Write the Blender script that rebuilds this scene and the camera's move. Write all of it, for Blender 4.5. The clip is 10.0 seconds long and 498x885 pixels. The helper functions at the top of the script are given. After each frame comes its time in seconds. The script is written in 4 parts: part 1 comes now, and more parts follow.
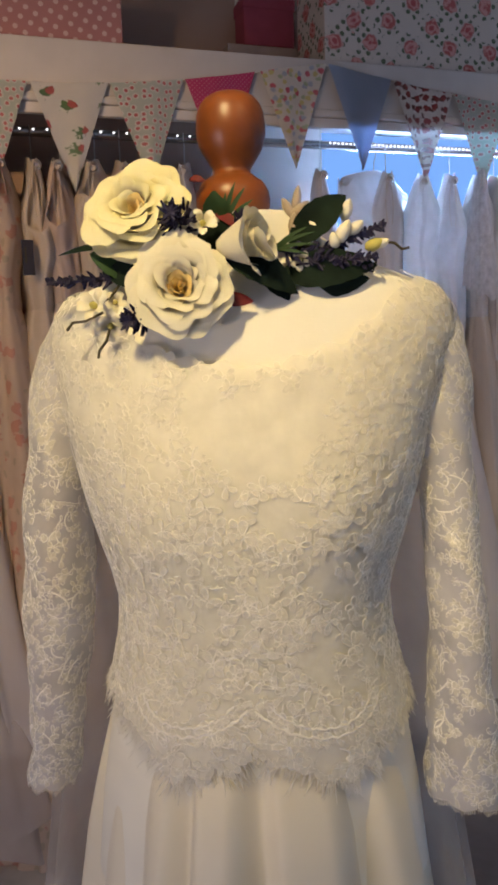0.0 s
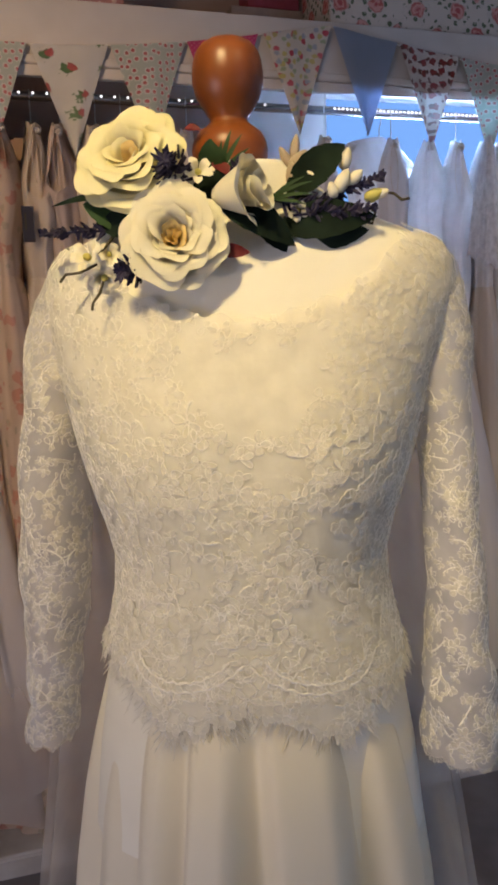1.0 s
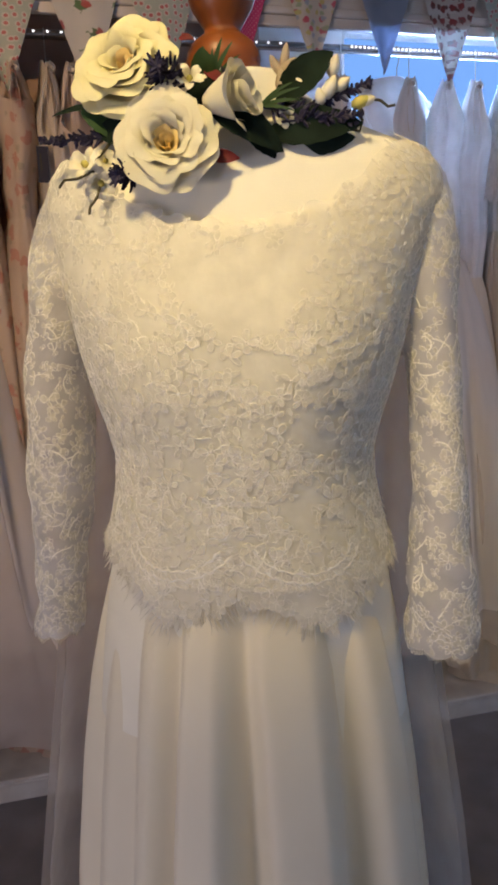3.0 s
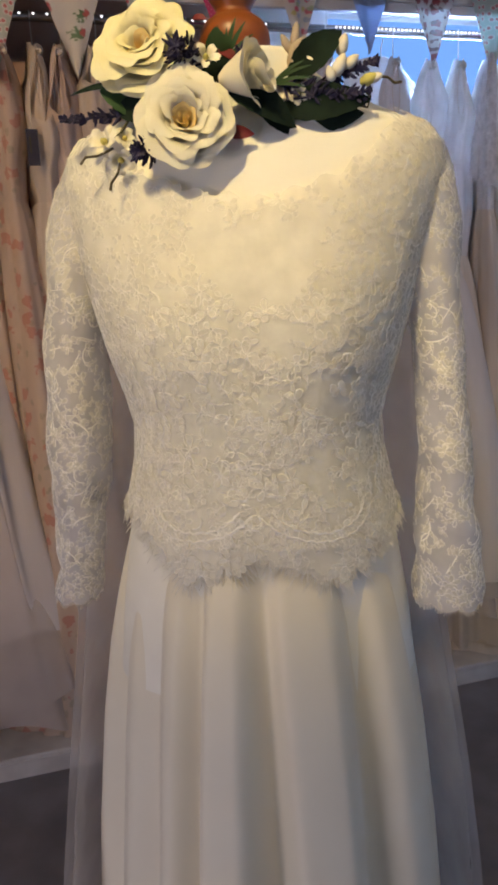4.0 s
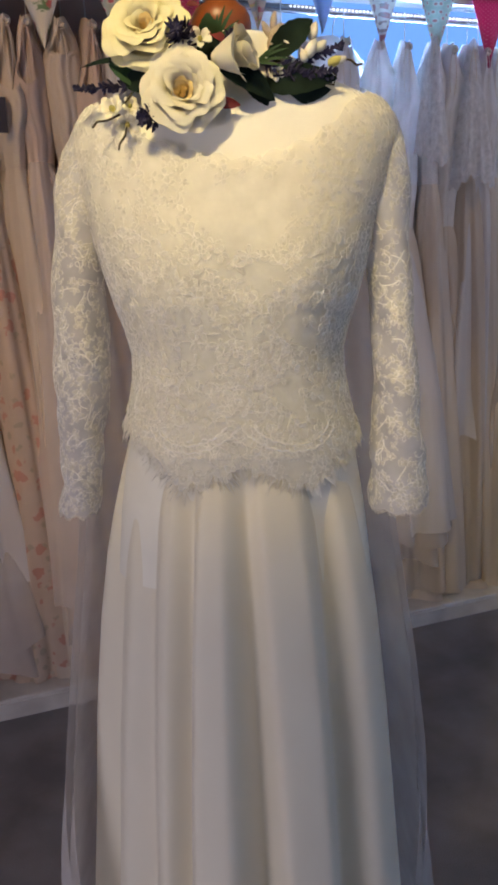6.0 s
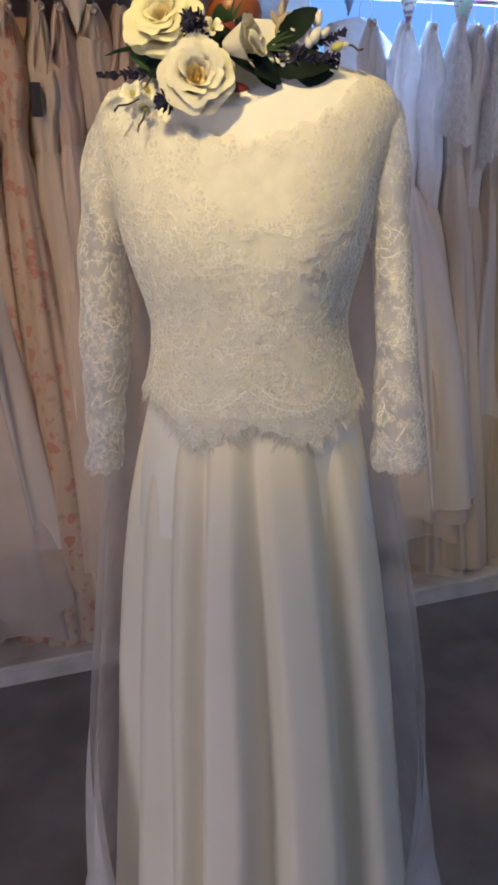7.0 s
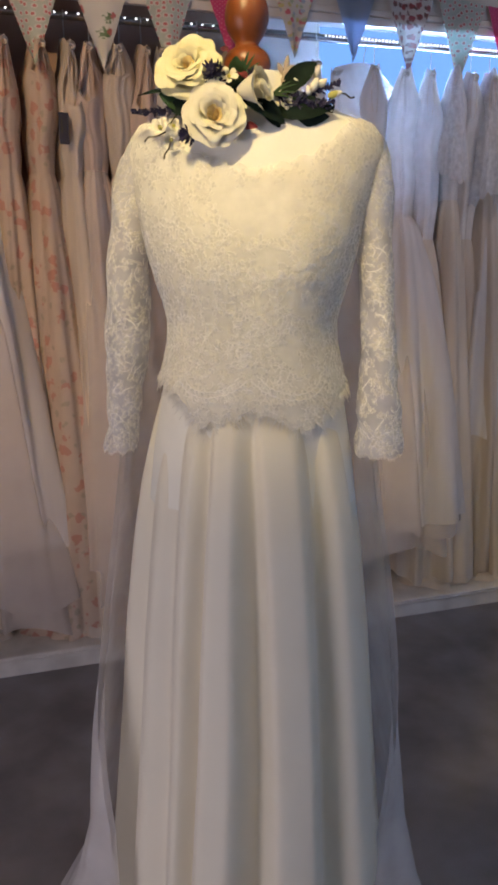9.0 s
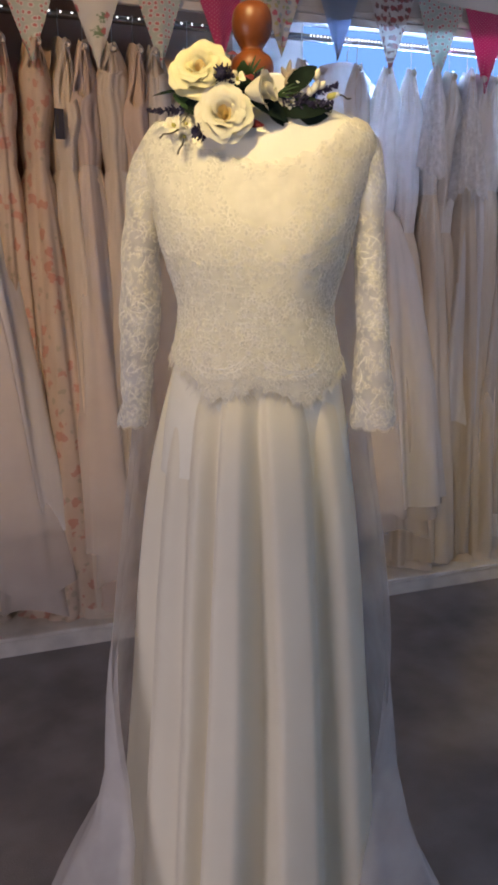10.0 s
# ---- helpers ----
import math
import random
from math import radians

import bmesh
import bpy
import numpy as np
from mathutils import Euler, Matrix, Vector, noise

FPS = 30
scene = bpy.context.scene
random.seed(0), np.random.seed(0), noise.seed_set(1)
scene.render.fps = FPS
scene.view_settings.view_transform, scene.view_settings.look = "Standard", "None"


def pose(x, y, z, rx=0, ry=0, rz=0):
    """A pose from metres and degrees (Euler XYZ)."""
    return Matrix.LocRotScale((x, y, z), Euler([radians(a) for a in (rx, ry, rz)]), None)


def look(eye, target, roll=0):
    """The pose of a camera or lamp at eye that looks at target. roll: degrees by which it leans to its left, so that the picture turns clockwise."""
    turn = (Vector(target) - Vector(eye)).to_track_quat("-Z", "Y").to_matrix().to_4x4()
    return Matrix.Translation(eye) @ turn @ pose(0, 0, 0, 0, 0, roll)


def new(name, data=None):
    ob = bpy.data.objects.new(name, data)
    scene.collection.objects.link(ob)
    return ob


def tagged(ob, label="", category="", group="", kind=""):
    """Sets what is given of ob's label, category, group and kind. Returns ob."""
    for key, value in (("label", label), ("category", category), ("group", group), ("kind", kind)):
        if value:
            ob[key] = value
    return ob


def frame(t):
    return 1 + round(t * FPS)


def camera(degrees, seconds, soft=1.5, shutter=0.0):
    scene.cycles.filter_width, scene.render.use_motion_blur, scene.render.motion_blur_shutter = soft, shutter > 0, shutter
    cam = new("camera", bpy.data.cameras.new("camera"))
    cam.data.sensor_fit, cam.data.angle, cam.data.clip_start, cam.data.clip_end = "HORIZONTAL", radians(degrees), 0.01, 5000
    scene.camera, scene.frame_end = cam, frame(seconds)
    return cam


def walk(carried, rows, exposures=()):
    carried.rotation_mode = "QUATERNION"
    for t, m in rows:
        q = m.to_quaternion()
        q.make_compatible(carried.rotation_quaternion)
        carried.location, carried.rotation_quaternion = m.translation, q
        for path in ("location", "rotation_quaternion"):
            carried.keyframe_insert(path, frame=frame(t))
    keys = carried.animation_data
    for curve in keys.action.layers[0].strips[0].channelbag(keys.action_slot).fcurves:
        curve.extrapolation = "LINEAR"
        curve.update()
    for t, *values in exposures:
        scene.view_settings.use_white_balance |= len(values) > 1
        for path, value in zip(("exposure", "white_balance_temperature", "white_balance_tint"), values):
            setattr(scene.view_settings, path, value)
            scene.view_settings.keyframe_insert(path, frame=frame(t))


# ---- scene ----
cam = camera(36.3, 10.0, soft=3.3)
METRES, EYE, TILT, LEAN, TURN = 0.66, 1.48, -6.9, 2.0, -16.9
ROWS = [
    (0.0, 0.0, 0.0, 0.0, 0.0, 0.0, -0.0),
    (0.5, 0.002, 0.0059, -0.0103, 0.19, -0.8, -0.13),
    (1.0, 0.0104, 0.0106, -0.0262, 0.33, -1.79, -0.19),
    (1.5, 0.0183, 0.0064, -0.0416, 0.64, -2.6, -0.03),
    (2.0, 0.0336, -0.0084, -0.0607, 1.45, -3.28, -0.06),
    (2.5, 0.0552, -0.0313, -0.0834, 2.26, -4.13, -0.63),
    (4.0, 0.0068, -0.0961, -0.1234, 0.59, -5.92, 0.45),
    (4.5, -0.0311, -0.1644, -0.1408, -0.98, -6.51, 0.37),
    (5.0, -0.0627, -0.2258, -0.165, -2.7, -7.0, 0.08),
    (5.5, -0.0698, -0.2665, -0.1785, -4.02, -7.15, 0.28),
    (7.0, -0.0155, -0.4236, -0.221, -0.85, -8.68, 0.05),
    (7.5, -0.0073, -0.5019, -0.2413, -0.4, -8.8, -0.16),
    (8.0, -0.0007, -0.5644, -0.263, -0.72, -8.25, -0.48),
    (8.5, 0.0023, -0.6228, -0.2754, -0.09, -7.52, -0.96),
    (9.0, -0.0136, -0.6625, -0.2835, -0.53, -6.54, -1.76),
    (9.5, -0.0494, -0.7204, -0.2954, -1.64, -6.52, -1.38),
    (10.0, -0.0816, -0.8121, -0.3227, -2.24, -6.79, -1.55),
]
walk(cam, [(t, pose(0, 0, EYE, TILT, LEAN, TURN) @ pose(METRES * x, METRES * y, METRES * z, 90 + pitch, roll, yaw)) for t, x, y, z, yaw, pitch, roll in ROWS], [(0.0, -0.28, 6350, 18), (2.5, -0.28, 6350, 18), (5.0, -0.27, 6050, 18), (7.5, -0.20, 5900, 18), (10.0, -0.10, 6300, 18)])

# ---- light ----
world = bpy.data.worlds.new("world")
scene.world = world
world.use_nodes = True
wn = world.node_tree.nodes
sky = wn.new("ShaderNodeTexSky")
sky.sky_type, sky.sun_disc, sky.sun_elevation, sky.sun_rotation = "NISHITA", False, radians(8), radians(200)
world.node_tree.links.new(sky.outputs[0], wn["Background"].inputs[0])
wn["Background"].inputs[1].default_value = 0.08

# the gown's own frame: x to its side, y towards its back, z up
FORM = pose(0.21, 0.68, 0, 0, 0, -18)


def spot(name, at, to, watts, colour, radius, cone):
    data = bpy.data.lights.new(name, "SPOT")
    data.energy, data.color, data.shadow_soft_size = watts, colour, radius
    data.spot_size, data.spot_blend = radians(cone), 0.9
    ob = new(name, data)
    ob.matrix_world = look(at, to)
    return ob


def area(name, at, to, watts, colour, width, height):
    data = bpy.data.lights.new(name, "AREA")
    data.shape, data.size, data.size_y = "RECTANGLE", width, height
    data.energy, data.color = watts, colour
    ob = new(name, data)
    ob.matrix_world = look(at, to)
    return ob


KEY_AT = FORM @ Vector((-0.36, -1.12, 2.58))
SIDE_AT = FORM @ Vector((0.75, -0.95, 2.58))
spot("downlight_key", KEY_AT, FORM @ Vector((0, -0.05, 1.62)), 124, (1.0, 0.77, 0.33), 0.075, 35)
spot("downlight_side", SIDE_AT, FORM @ Vector((0.08, -0.05, 1.35)), 15, (1.0, 0.75, 0.38), 0.03, 62)
# two unseen fill spots, added to brighten the hung gowns on either side
spot("gown_fill_left", (-1.2, -0.3, 2.50), (0.05, 2.3, 1.40), 175, (1.0, 0.66, 0.31), 0.03, 50)
spot("gown_fill_right", (2.3, 0.5, 2.58), (1.5, 2.3, 1.20), 44, (1.0, 0.80, 0.60), 0.03, 54)
area("shop_window_light", (-2.05, -0.5, 0.75), (0.15, 0.7, 0.15), 30, (0.97, 0.88, 0.93), 1.3, 0.9)
area("north_window_light", (1.98, 2.485, 1.90), (1.98, 1.0, 1.65), 145, (0.32, 0.54, 1.0), 1.7, 0.30).data.spread = radians(95)

# ---- materials ----


def mat(name, colour, rough=0.7, metal=0.0, vary=0.12, scale=30.0, bump=0.15, fine=220.0, sheen=0.0, spec=0.3, second=None, coat=0.0, thin=0.0, streak=False):
    m = bpy.data.materials.new(name)
    m.use_nodes = True
    n, l = m.node_tree.nodes, m.node_tree.links
    p = n["Principled BSDF"]
    p.inputs["Roughness"].default_value, p.inputs["Metallic"].default_value = rough, metal
    p.inputs["Specular IOR Level"].default_value = spec
    p.inputs["Sheen Weight"].default_value = sheen
    p.inputs["Coat Weight"].default_value = coat
    tc = n.new("ShaderNodeTexCoord")
    a = n.new("ShaderNodeTexNoise")
    a.inputs["Scale"].default_value, a.inputs["Detail"].default_value = scale, 5
    where = tc.outputs["Object"]
    if streak:
        mp = n.new("ShaderNodeMapping")
        mp.inputs["Scale"].default_value = (1, 1, 0.05)
        l.new(where, mp.inputs["Vector"])
        where = mp.outputs[0]
    l.new(where, a.inputs["Vector"])
    r = n.new("ShaderNodeValToRGB")
    lo = second or tuple(c * (1 - vary) for c in colour)
    r.color_ramp.elements[0].position, r.color_ramp.elements[0].color = 0.32, (*lo, 1)
    r.color_ramp.elements[1].position, r.color_ramp.elements[1].color = 0.68, (*colour, 1)
    l.new(a.outputs["Fac"], r.inputs["Fac"])
    l.new(r.outputs["Color"], p.inputs["Base Color"])
    if bump:
        b = n.new("ShaderNodeTexNoise")
        b.inputs["Scale"].default_value, b.inputs["Detail"].default_value = fine, 4
        l.new(where, b.inputs["Vector"])
        k = n.new("ShaderNodeBump")
        k.inputs["Strength"].default_value, k.inputs["Distance"].default_value = bump, 0.02 if streak else 0.002
        l.new(b.outputs["Fac"], k.inputs["Height"])
        l.new(k.outputs["Normal"], p.inputs["Normal"])
    if thin:
        tr, mx = n.new("ShaderNodeBsdfTranslucent"), n.new("ShaderNodeMixShader")
        l.new(r.outputs["Color"], tr.inputs["Color"])
        mx.inputs[0].default_value = thin
        l.new(p.outputs[0], mx.inputs[1]), l.new(tr.outputs[0], mx.inputs[2])
        l.new(mx.outputs[0], n["Material Output"].inputs["Surface"])
    return m


def sheer(name, colour, cover, vary=0.15, scale=60.0, grid=0.0, relief=0.0, glow_through=0.35):
    """Net or tulle: part of the light passes between the threads."""
    m = bpy.data.materials.new(name)
    m.use_nodes = True
    n, l = m.node_tree.nodes, m.node_tree.links
    n.remove(n["Principled BSDF"])
    out = n["Material Output"]
    d, tr, mix0 = n.new("ShaderNodeBsdfDiffuse"), n.new("ShaderNodeBsdfTranslucent"), n.new("ShaderNodeMixShader")
    d.inputs["Color"].default_value = tr.inputs["Color"].default_value = (*colour, 1)
    mix0.inputs[0].default_value = glow_through
    l.new(d.outputs[0], mix0.inputs[1]), l.new(tr.outputs[0], mix0.inputs[2])
    if relief:
        rt, rn, rb = n.new("ShaderNodeTexCoord"), n.new("ShaderNodeTexNoise"), n.new("ShaderNodeBump")
        rn.inputs["Scale"].default_value, rn.inputs["Detail"].default_value, rn.inputs["Distortion"].default_value = 130, 5, 1.5
        rb.inputs["Strength"].default_value, rb.inputs["Distance"].default_value = relief, 0.004
        l.new(rt.outputs["Object"], rn.inputs["Vector"]), l.new(rn.outputs["Fac"], rb.inputs["Height"])
        l.new(rb.outputs["Normal"], d.inputs["Normal"])
    hole, mix = n.new("ShaderNodeBsdfTransparent"), n.new("ShaderNodeMixShader")
    tc, a, mr = n.new("ShaderNodeTexCoord"), n.new("ShaderNodeTexNoise"), n.new("ShaderNodeMapRange")
    a.inputs["Scale"].default_value, a.inputs["Detail"].default_value = scale, 6
    l.new(tc.outputs["Object"], a.inputs["Vector"])
    mr.inputs["From Min"].default_value, mr.inputs["From Max"].default_value = 0.3, 0.7
    mr.inputs["To Min"].default_value, mr.inputs["To Max"].default_value = cover - vary, cover + vary
    l.new(a.outputs["Fac"], mr.inputs["Value"])
    fac = mr.outputs["Result"]
    if grid:
        v, lt, mx = n.new("ShaderNodeTexVoronoi"), n.new("ShaderNodeMapRange"), n.new("ShaderNodeMath")
        v.feature = "DISTANCE_TO_EDGE"
        v.inputs["Scale"].default_value = grid
        l.new(tc.outputs["Object"], v.inputs["Vector"])
        lt.inputs["From Min"].default_value, lt.inputs["From Max"].default_value = 0.05, 0.2
        lt.inputs["To Min"].default_value, lt.inputs["To Max"].default_value = 0.28, 0.0
        l.new(v.outputs["Distance"], lt.inputs["Value"])
        mx.operation = "ADD"
        l.new(fac, mx.inputs[0]), l.new(lt.outputs["Result"], mx.inputs[1])
        fac = mx.outputs[0]
    l.new(fac, mix.inputs[0])
    l.new(hole.outputs[0], mix.inputs[1]), l.new(mix0.outputs[0], mix.inputs[2])
    l.new(mix.outputs[0], out.inputs["Surface"])
    return m


def printed(name, ground, spots, scale, size, rough=0.85, weave=900.0, thin=0.0, jitter=0.3, lattice=0.0, wobble=3.5, flat=True):
    """Printed cotton: each (colour, offset) adds a layer of scattered blots of that colour."""
    m = mat(name, ground, rough, vary=0.08, scale=14, bump=0.2, fine=weave, thin=thin)
    n, l = m.node_tree.nodes, m.node_tree.links
    p = n["Principled BSDF"]
    base = p.inputs["Base Color"].links[0].from_socket
    tc = n.new("ShaderNodeTexCoord")
    for colour, off, sc, sz, wob in spots:
        outside, sz = sz < 0, abs(sz)
        mp, v, w, ad, lt, mx = (n.new(k) for k in ("ShaderNodeMapping", "ShaderNodeTexVoronoi", "ShaderNodeTexNoise", "ShaderNodeMath", "ShaderNodeMapRange", "ShaderNodeMix"))
        mp.inputs["Location"].default_value = (off, off * 0.37, 0)
        mp.inputs["Rotation"].default_value = (0, 0, radians(lattice)) if flat else (0.3, 0.2, 0)
        if flat:
            sx, ax, cx = n.new("ShaderNodeSeparateXYZ"), n.new("ShaderNodeMath"), n.new("ShaderNodeCombineXYZ")
            l.new(tc.outputs["Object"], sx.inputs[0])
            l.new(sx.outputs[0], ax.inputs[0]), l.new(sx.outputs[1], ax.inputs[1])
            l.new(ax.outputs[0], cx.inputs[0]), l.new(sx.outputs[2], cx.inputs[1])
            l.new(cx.outputs[0], mp.inputs["Vector"])
        else:
            l.new(tc.outputs["Object"], mp.inputs["Vector"])
        l.new(mp.outputs[0], v.inputs["Vector"])
        v.voronoi_dimensions = "2D" if flat else "3D"
        v.inputs["Scale"].default_value, v.inputs["Randomness"].default_value = scale * sc, jitter
        w.inputs["Scale"].default_value = scale * wobble
        l.new(mp.outputs[0], w.inputs["Vector"])
        ad.operation = "MULTIPLY_ADD"
        ad.inputs[1].default_value = wob
        l.new(w.outputs["Fac"], ad.inputs[0]), l.new(v.outputs["Distance"], ad.inputs[2])
        lt.inputs["From Min"].default_value, lt.inputs["From Max"].default_value = size * sz + wob * 0.5, size * sz + wob * 0.5 + 0.05
        lt.inputs["To Min"].default_value, lt.inputs["To Max"].default_value = (0, 1) if outside else (1, 0)
        l.new(ad.outputs[0], lt.inputs["Value"])
        mx.data_type = "RGBA"
        l.new(lt.outputs["Result"], mx.inputs["Factor"])
        l.new(base, mx.inputs["A"])
        mx.inputs["B"].default_value = (*colour, 1)
        base = mx.outputs["Result"]
    l.new(base, p.inputs["Base Color"])
    return m


IVORY = (0.80, 0.77, 0.69)
M_FORM = mat("form_cloth", (0.84, 0.815, 0.70), 0.8, vary=0.05, scale=20, bump=0.12, fine=900)
M_WOOD = mat("turned_wood", (0.25, 0.069, 0.013), 0.36, vary=0.55, scale=22, bump=0.05, fine=70, spec=0.45, coat=0.0)
M_SATIN = mat("ivory_crepe", (0.79, 0.735, 0.575), 0.55, vary=0.04, scale=9, bump=0.08, fine=1200, sheen=0.15)
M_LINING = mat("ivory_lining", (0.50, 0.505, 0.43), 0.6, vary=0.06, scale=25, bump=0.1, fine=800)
M_CORD = mat("lace_cord", (0.87, 0.845, 0.755), 0.75, vary=0.06, scale=80, bump=0.2, fine=1500)
M_FILL = sheer("lace_fill", (0.89, 0.86, 0.735), 0.60, 0.10, 200, glow_through=0.08)
M_NET = sheer("lace_net", (0.90, 0.87, 0.74), 0.70, 0.08, 45, relief=0.10, glow_through=0.08)
M_SLEEVE = sheer("sleeve_net", (0.86, 0.845, 0.815), 0.55, 0.10, 25, relief=0.15)
M_TULLE = sheer("tulle", (0.83, 0.81, 0.80), 0.40, 0.10, 7)
M_CARPET = mat("grey_carpet", (0.30, 0.274, 0.268), 0.95, scale=5, bump=0.9, fine=260, second=(0.20, 0.182, 0.180), spec=0.1)
M_WALL = mat("wall_paint", (0.60, 0.56, 0.50), 0.85, vary=0.06, scale=3, bump=0.08, fine=160)
M_PIER = mat("pale_pier_paint", (0.78, 0.74, 0.68), 0.8, vary=0.06, scale=3, bump=0.08, fine=160)
M_TAUPE = mat("taupe_wall_paint", (0.46, 0.33, 0.255), 0.85, vary=0.08, scale=3, bump=0.08, fine=160)
M_WHITE = mat("white_gloss_paint", (0.62, 0.58, 0.52), 0.4, vary=0.08, scale=12, bump=0.06, fine=80, spec=0.5)
M_PLINTH = mat("scuffed_white_paint", (0.72, 0.68, 0.61), 0.45, scale=9, bump=0.1, fine=90, second=(0.52, 0.48, 0.43), spec=0.5)
M_CHROME = mat("chrome", (0.50, 0.48, 0.46), 0.25, 1.0, vary=0.1, scale=40, bump=0.0)
M_WIRE = mat("hanger_wire", (0.72, 0.70, 0.66), 0.3, 0.8, vary=0.1, bump=0.0)
M_PETAL = mat("rose_petal", (0.84, 0.80, 0.54), 0.6, scale=30, bump=0.12, fine=90, second=(0.81, 0.75, 0.42), sheen=0.1, thin=0.2)
M_PETAL_W = mat("pale_rose_petal", (0.82, 0.79, 0.63), 0.6, scale=30, bump=0.12, fine=90, second=(0.77, 0.72, 0.53), sheen=0.1, thin=0.2)
M_HEART = mat("rose_heart", (0.82, 0.70, 0.36), 0.6, scale=40, bump=0.1, second=(0.78, 0.58, 0.22), thin=0.2)
M_LEAF = mat("dark_leaf", (0.013, 0.024, 0.016), 0.8, spec=0.1, scale=40, bump=0.3, fine=120, second=(0.007, 0.013, 0.009))
M_LEAF2 = mat("green_leaf", (0.026, 0.056, 0.022), 0.7, scale=40, bump=0.3, fine=120, second=(0.03, 0.07, 0.025))
M_RED = mat("red_leaf", (0.14, 0.018, 0.02), 0.6, scale=40, bump=0.2)
M_LAV = mat("lavender", (0.045, 0.04, 0.085), 0.8, scale=90, bump=0.3, second=(0.022, 0.02, 0.045))
M_BUD = mat("white_blossom", (0.78, 0.75, 0.62), 0.7, scale=60, bump=0.2, second=(0.70, 0.64, 0.42))
M_FELT = mat("felt_bud", (0.46, 0.38, 0.29), 0.9, scale=60, bump=0.4, fine=400)
M_YELLOW = mat("yellow_bud", (0.55, 0.50, 0.13), 0.6, scale=60, bump=0.1)
M_STEM = mat("brown_stem", (0.06, 0.05, 0.025), 0.7, bump=0.2)
M_TAG = mat("black_card", (0.035, 0.033, 0.045), 0.6, bump=0.1)
M_STRING = mat("string", (0.70, 0.66, 0.58), 0.8, bump=0.2)

# ---- building helpers ----


def mesh_of(name, verts, faces, material, smooth=True):
    me = bpy.data.meshes.new(name)
    me.from_pydata([tuple(v) for v in verts], [], [tuple(f) for f in faces])
    me.materials.append(material)
    if smooth:
        me.polygons.foreach_set("use_smooth", [True] * len(me.polygons))
    me.update()
    return me


def part_raw(name, verts, faces, material, parent=None, label="", smooth=True):
    ob = new(name, mesh_of(name, verts, faces, material, smooth))
    ob.parent = parent
    if label:
        ob["label"] = label
    return ob


def part(name, bm, material, parent=None, label="", smooth=False):
    me = bpy.data.meshes.new(name)
    bm.to_mesh(me)
    bm.free()
    me.materials.append(material)
    if smooth:
        me.polygons.foreach_set("use_smooth", [True] * len(me.polygons))
    ob = new(name, me)
    ob.parent = parent
    if label:
        ob["label"] = label
    return ob


def empty(name, m, label, category, group="", kind=""):
    ob = new(name)
    ob.empty_display_size = 0.05
    ob.matrix_basis = m
    return tagged(ob, label, category, group, kind)


def box(x0, y0, z0, x1, y1, z1, bevel=0.0, bm=None):
    bm = bm or bmesh.new()
    made = bmesh.ops.create_cube(bm, size=1.0, matrix=Matrix.LocRotScale(((x0 + x1) / 2, (y0 + y1) / 2, (z0 + z1) / 2), None, (x1 - x0, y1 - y0, z1 - z0)))
    if bevel:
        edges = {e for v in made["verts"] for e in v.link_edges}
        bmesh.ops.bevel(bm, geom=list(edges), offset=bevel, segments=2, affect="EDGES", profile=0.5)
    return bm


def grid_faces(rows, cols, loop):
    f = []
    for i in range(rows - 1):
        for j in range(cols if loop else cols - 1):
            k = (j + 1) % cols
            f.append((i * cols + j, i * cols + k, (i + 1) * cols + k, (i + 1) * cols + j))
    return f


def tube(points, radius, sides=6, taper=None):
    """Verts and faces of a round rod along points."""
    p = np.array(points, float)
    t = np.gradient(p, axis=0)
    t /= np.linalg.norm(t, axis=1)[:, None] + 1e-9
    ref = np.array([0.31, 0.17, 0.93]) if abs(t[:, 2]).mean() < 0.8 else np.array([0.93, 0.31, 0.1])
    a = np.cross(t, ref)
    a /= np.linalg.norm(a, axis=1)[:, None] + 1e-9
    b = np.cross(t, a)
    r = np.full(len(p), radius) if taper is None else radius * np.array(taper)
    ang = np.linspace(0, 2 * np.pi, sides, endpoint=False)
    v = p[:, None] + r[:, None, None] * (a[:, None] * np.cos(ang)[None, :, None] + b[:, None] * np.sin(ang)[None, :, None])
    f = grid_faces(len(p), sides, True)
    f.append(tuple(range(sides)))
    f.append(tuple(range((len(p) - 1) * sides, len(p) * sides))[::-1])
    return v.reshape(-1, 3), f


def lathe(profile, sides=32):
    ang = np.linspace(0, 2 * np.pi, sides, endpoint=False)
    v = [(r * math.cos(a), r * math.sin(a), z) for r, z in profile for a in ang]
    f = grid_faces(len(profile), sides, True)
    f.append(tuple(range(sides))[::-1])
    f.append(tuple(range((len(profile) - 1) * sides, len(profile) * sides)))
    return np.array(v), f


class Pile:
    """Collects many small pieces into one mesh."""

    def __init__(self):
        self.v, self.f, self.n = [], [], 0

    def add(self, verts, faces):
        self.v.append(np.asarray(verts, float))
        self.f += [tuple(i + self.n for i in f) for f in faces]
        self.n += len(verts)

    def build(self, name, material, parent=None, label="", smooth=True, kind=""):
        ob = part_raw(name, np.concatenate(self.v), self.f, material, parent, label, smooth)
        if kind:
            ob["kind"] = kind
        return ob


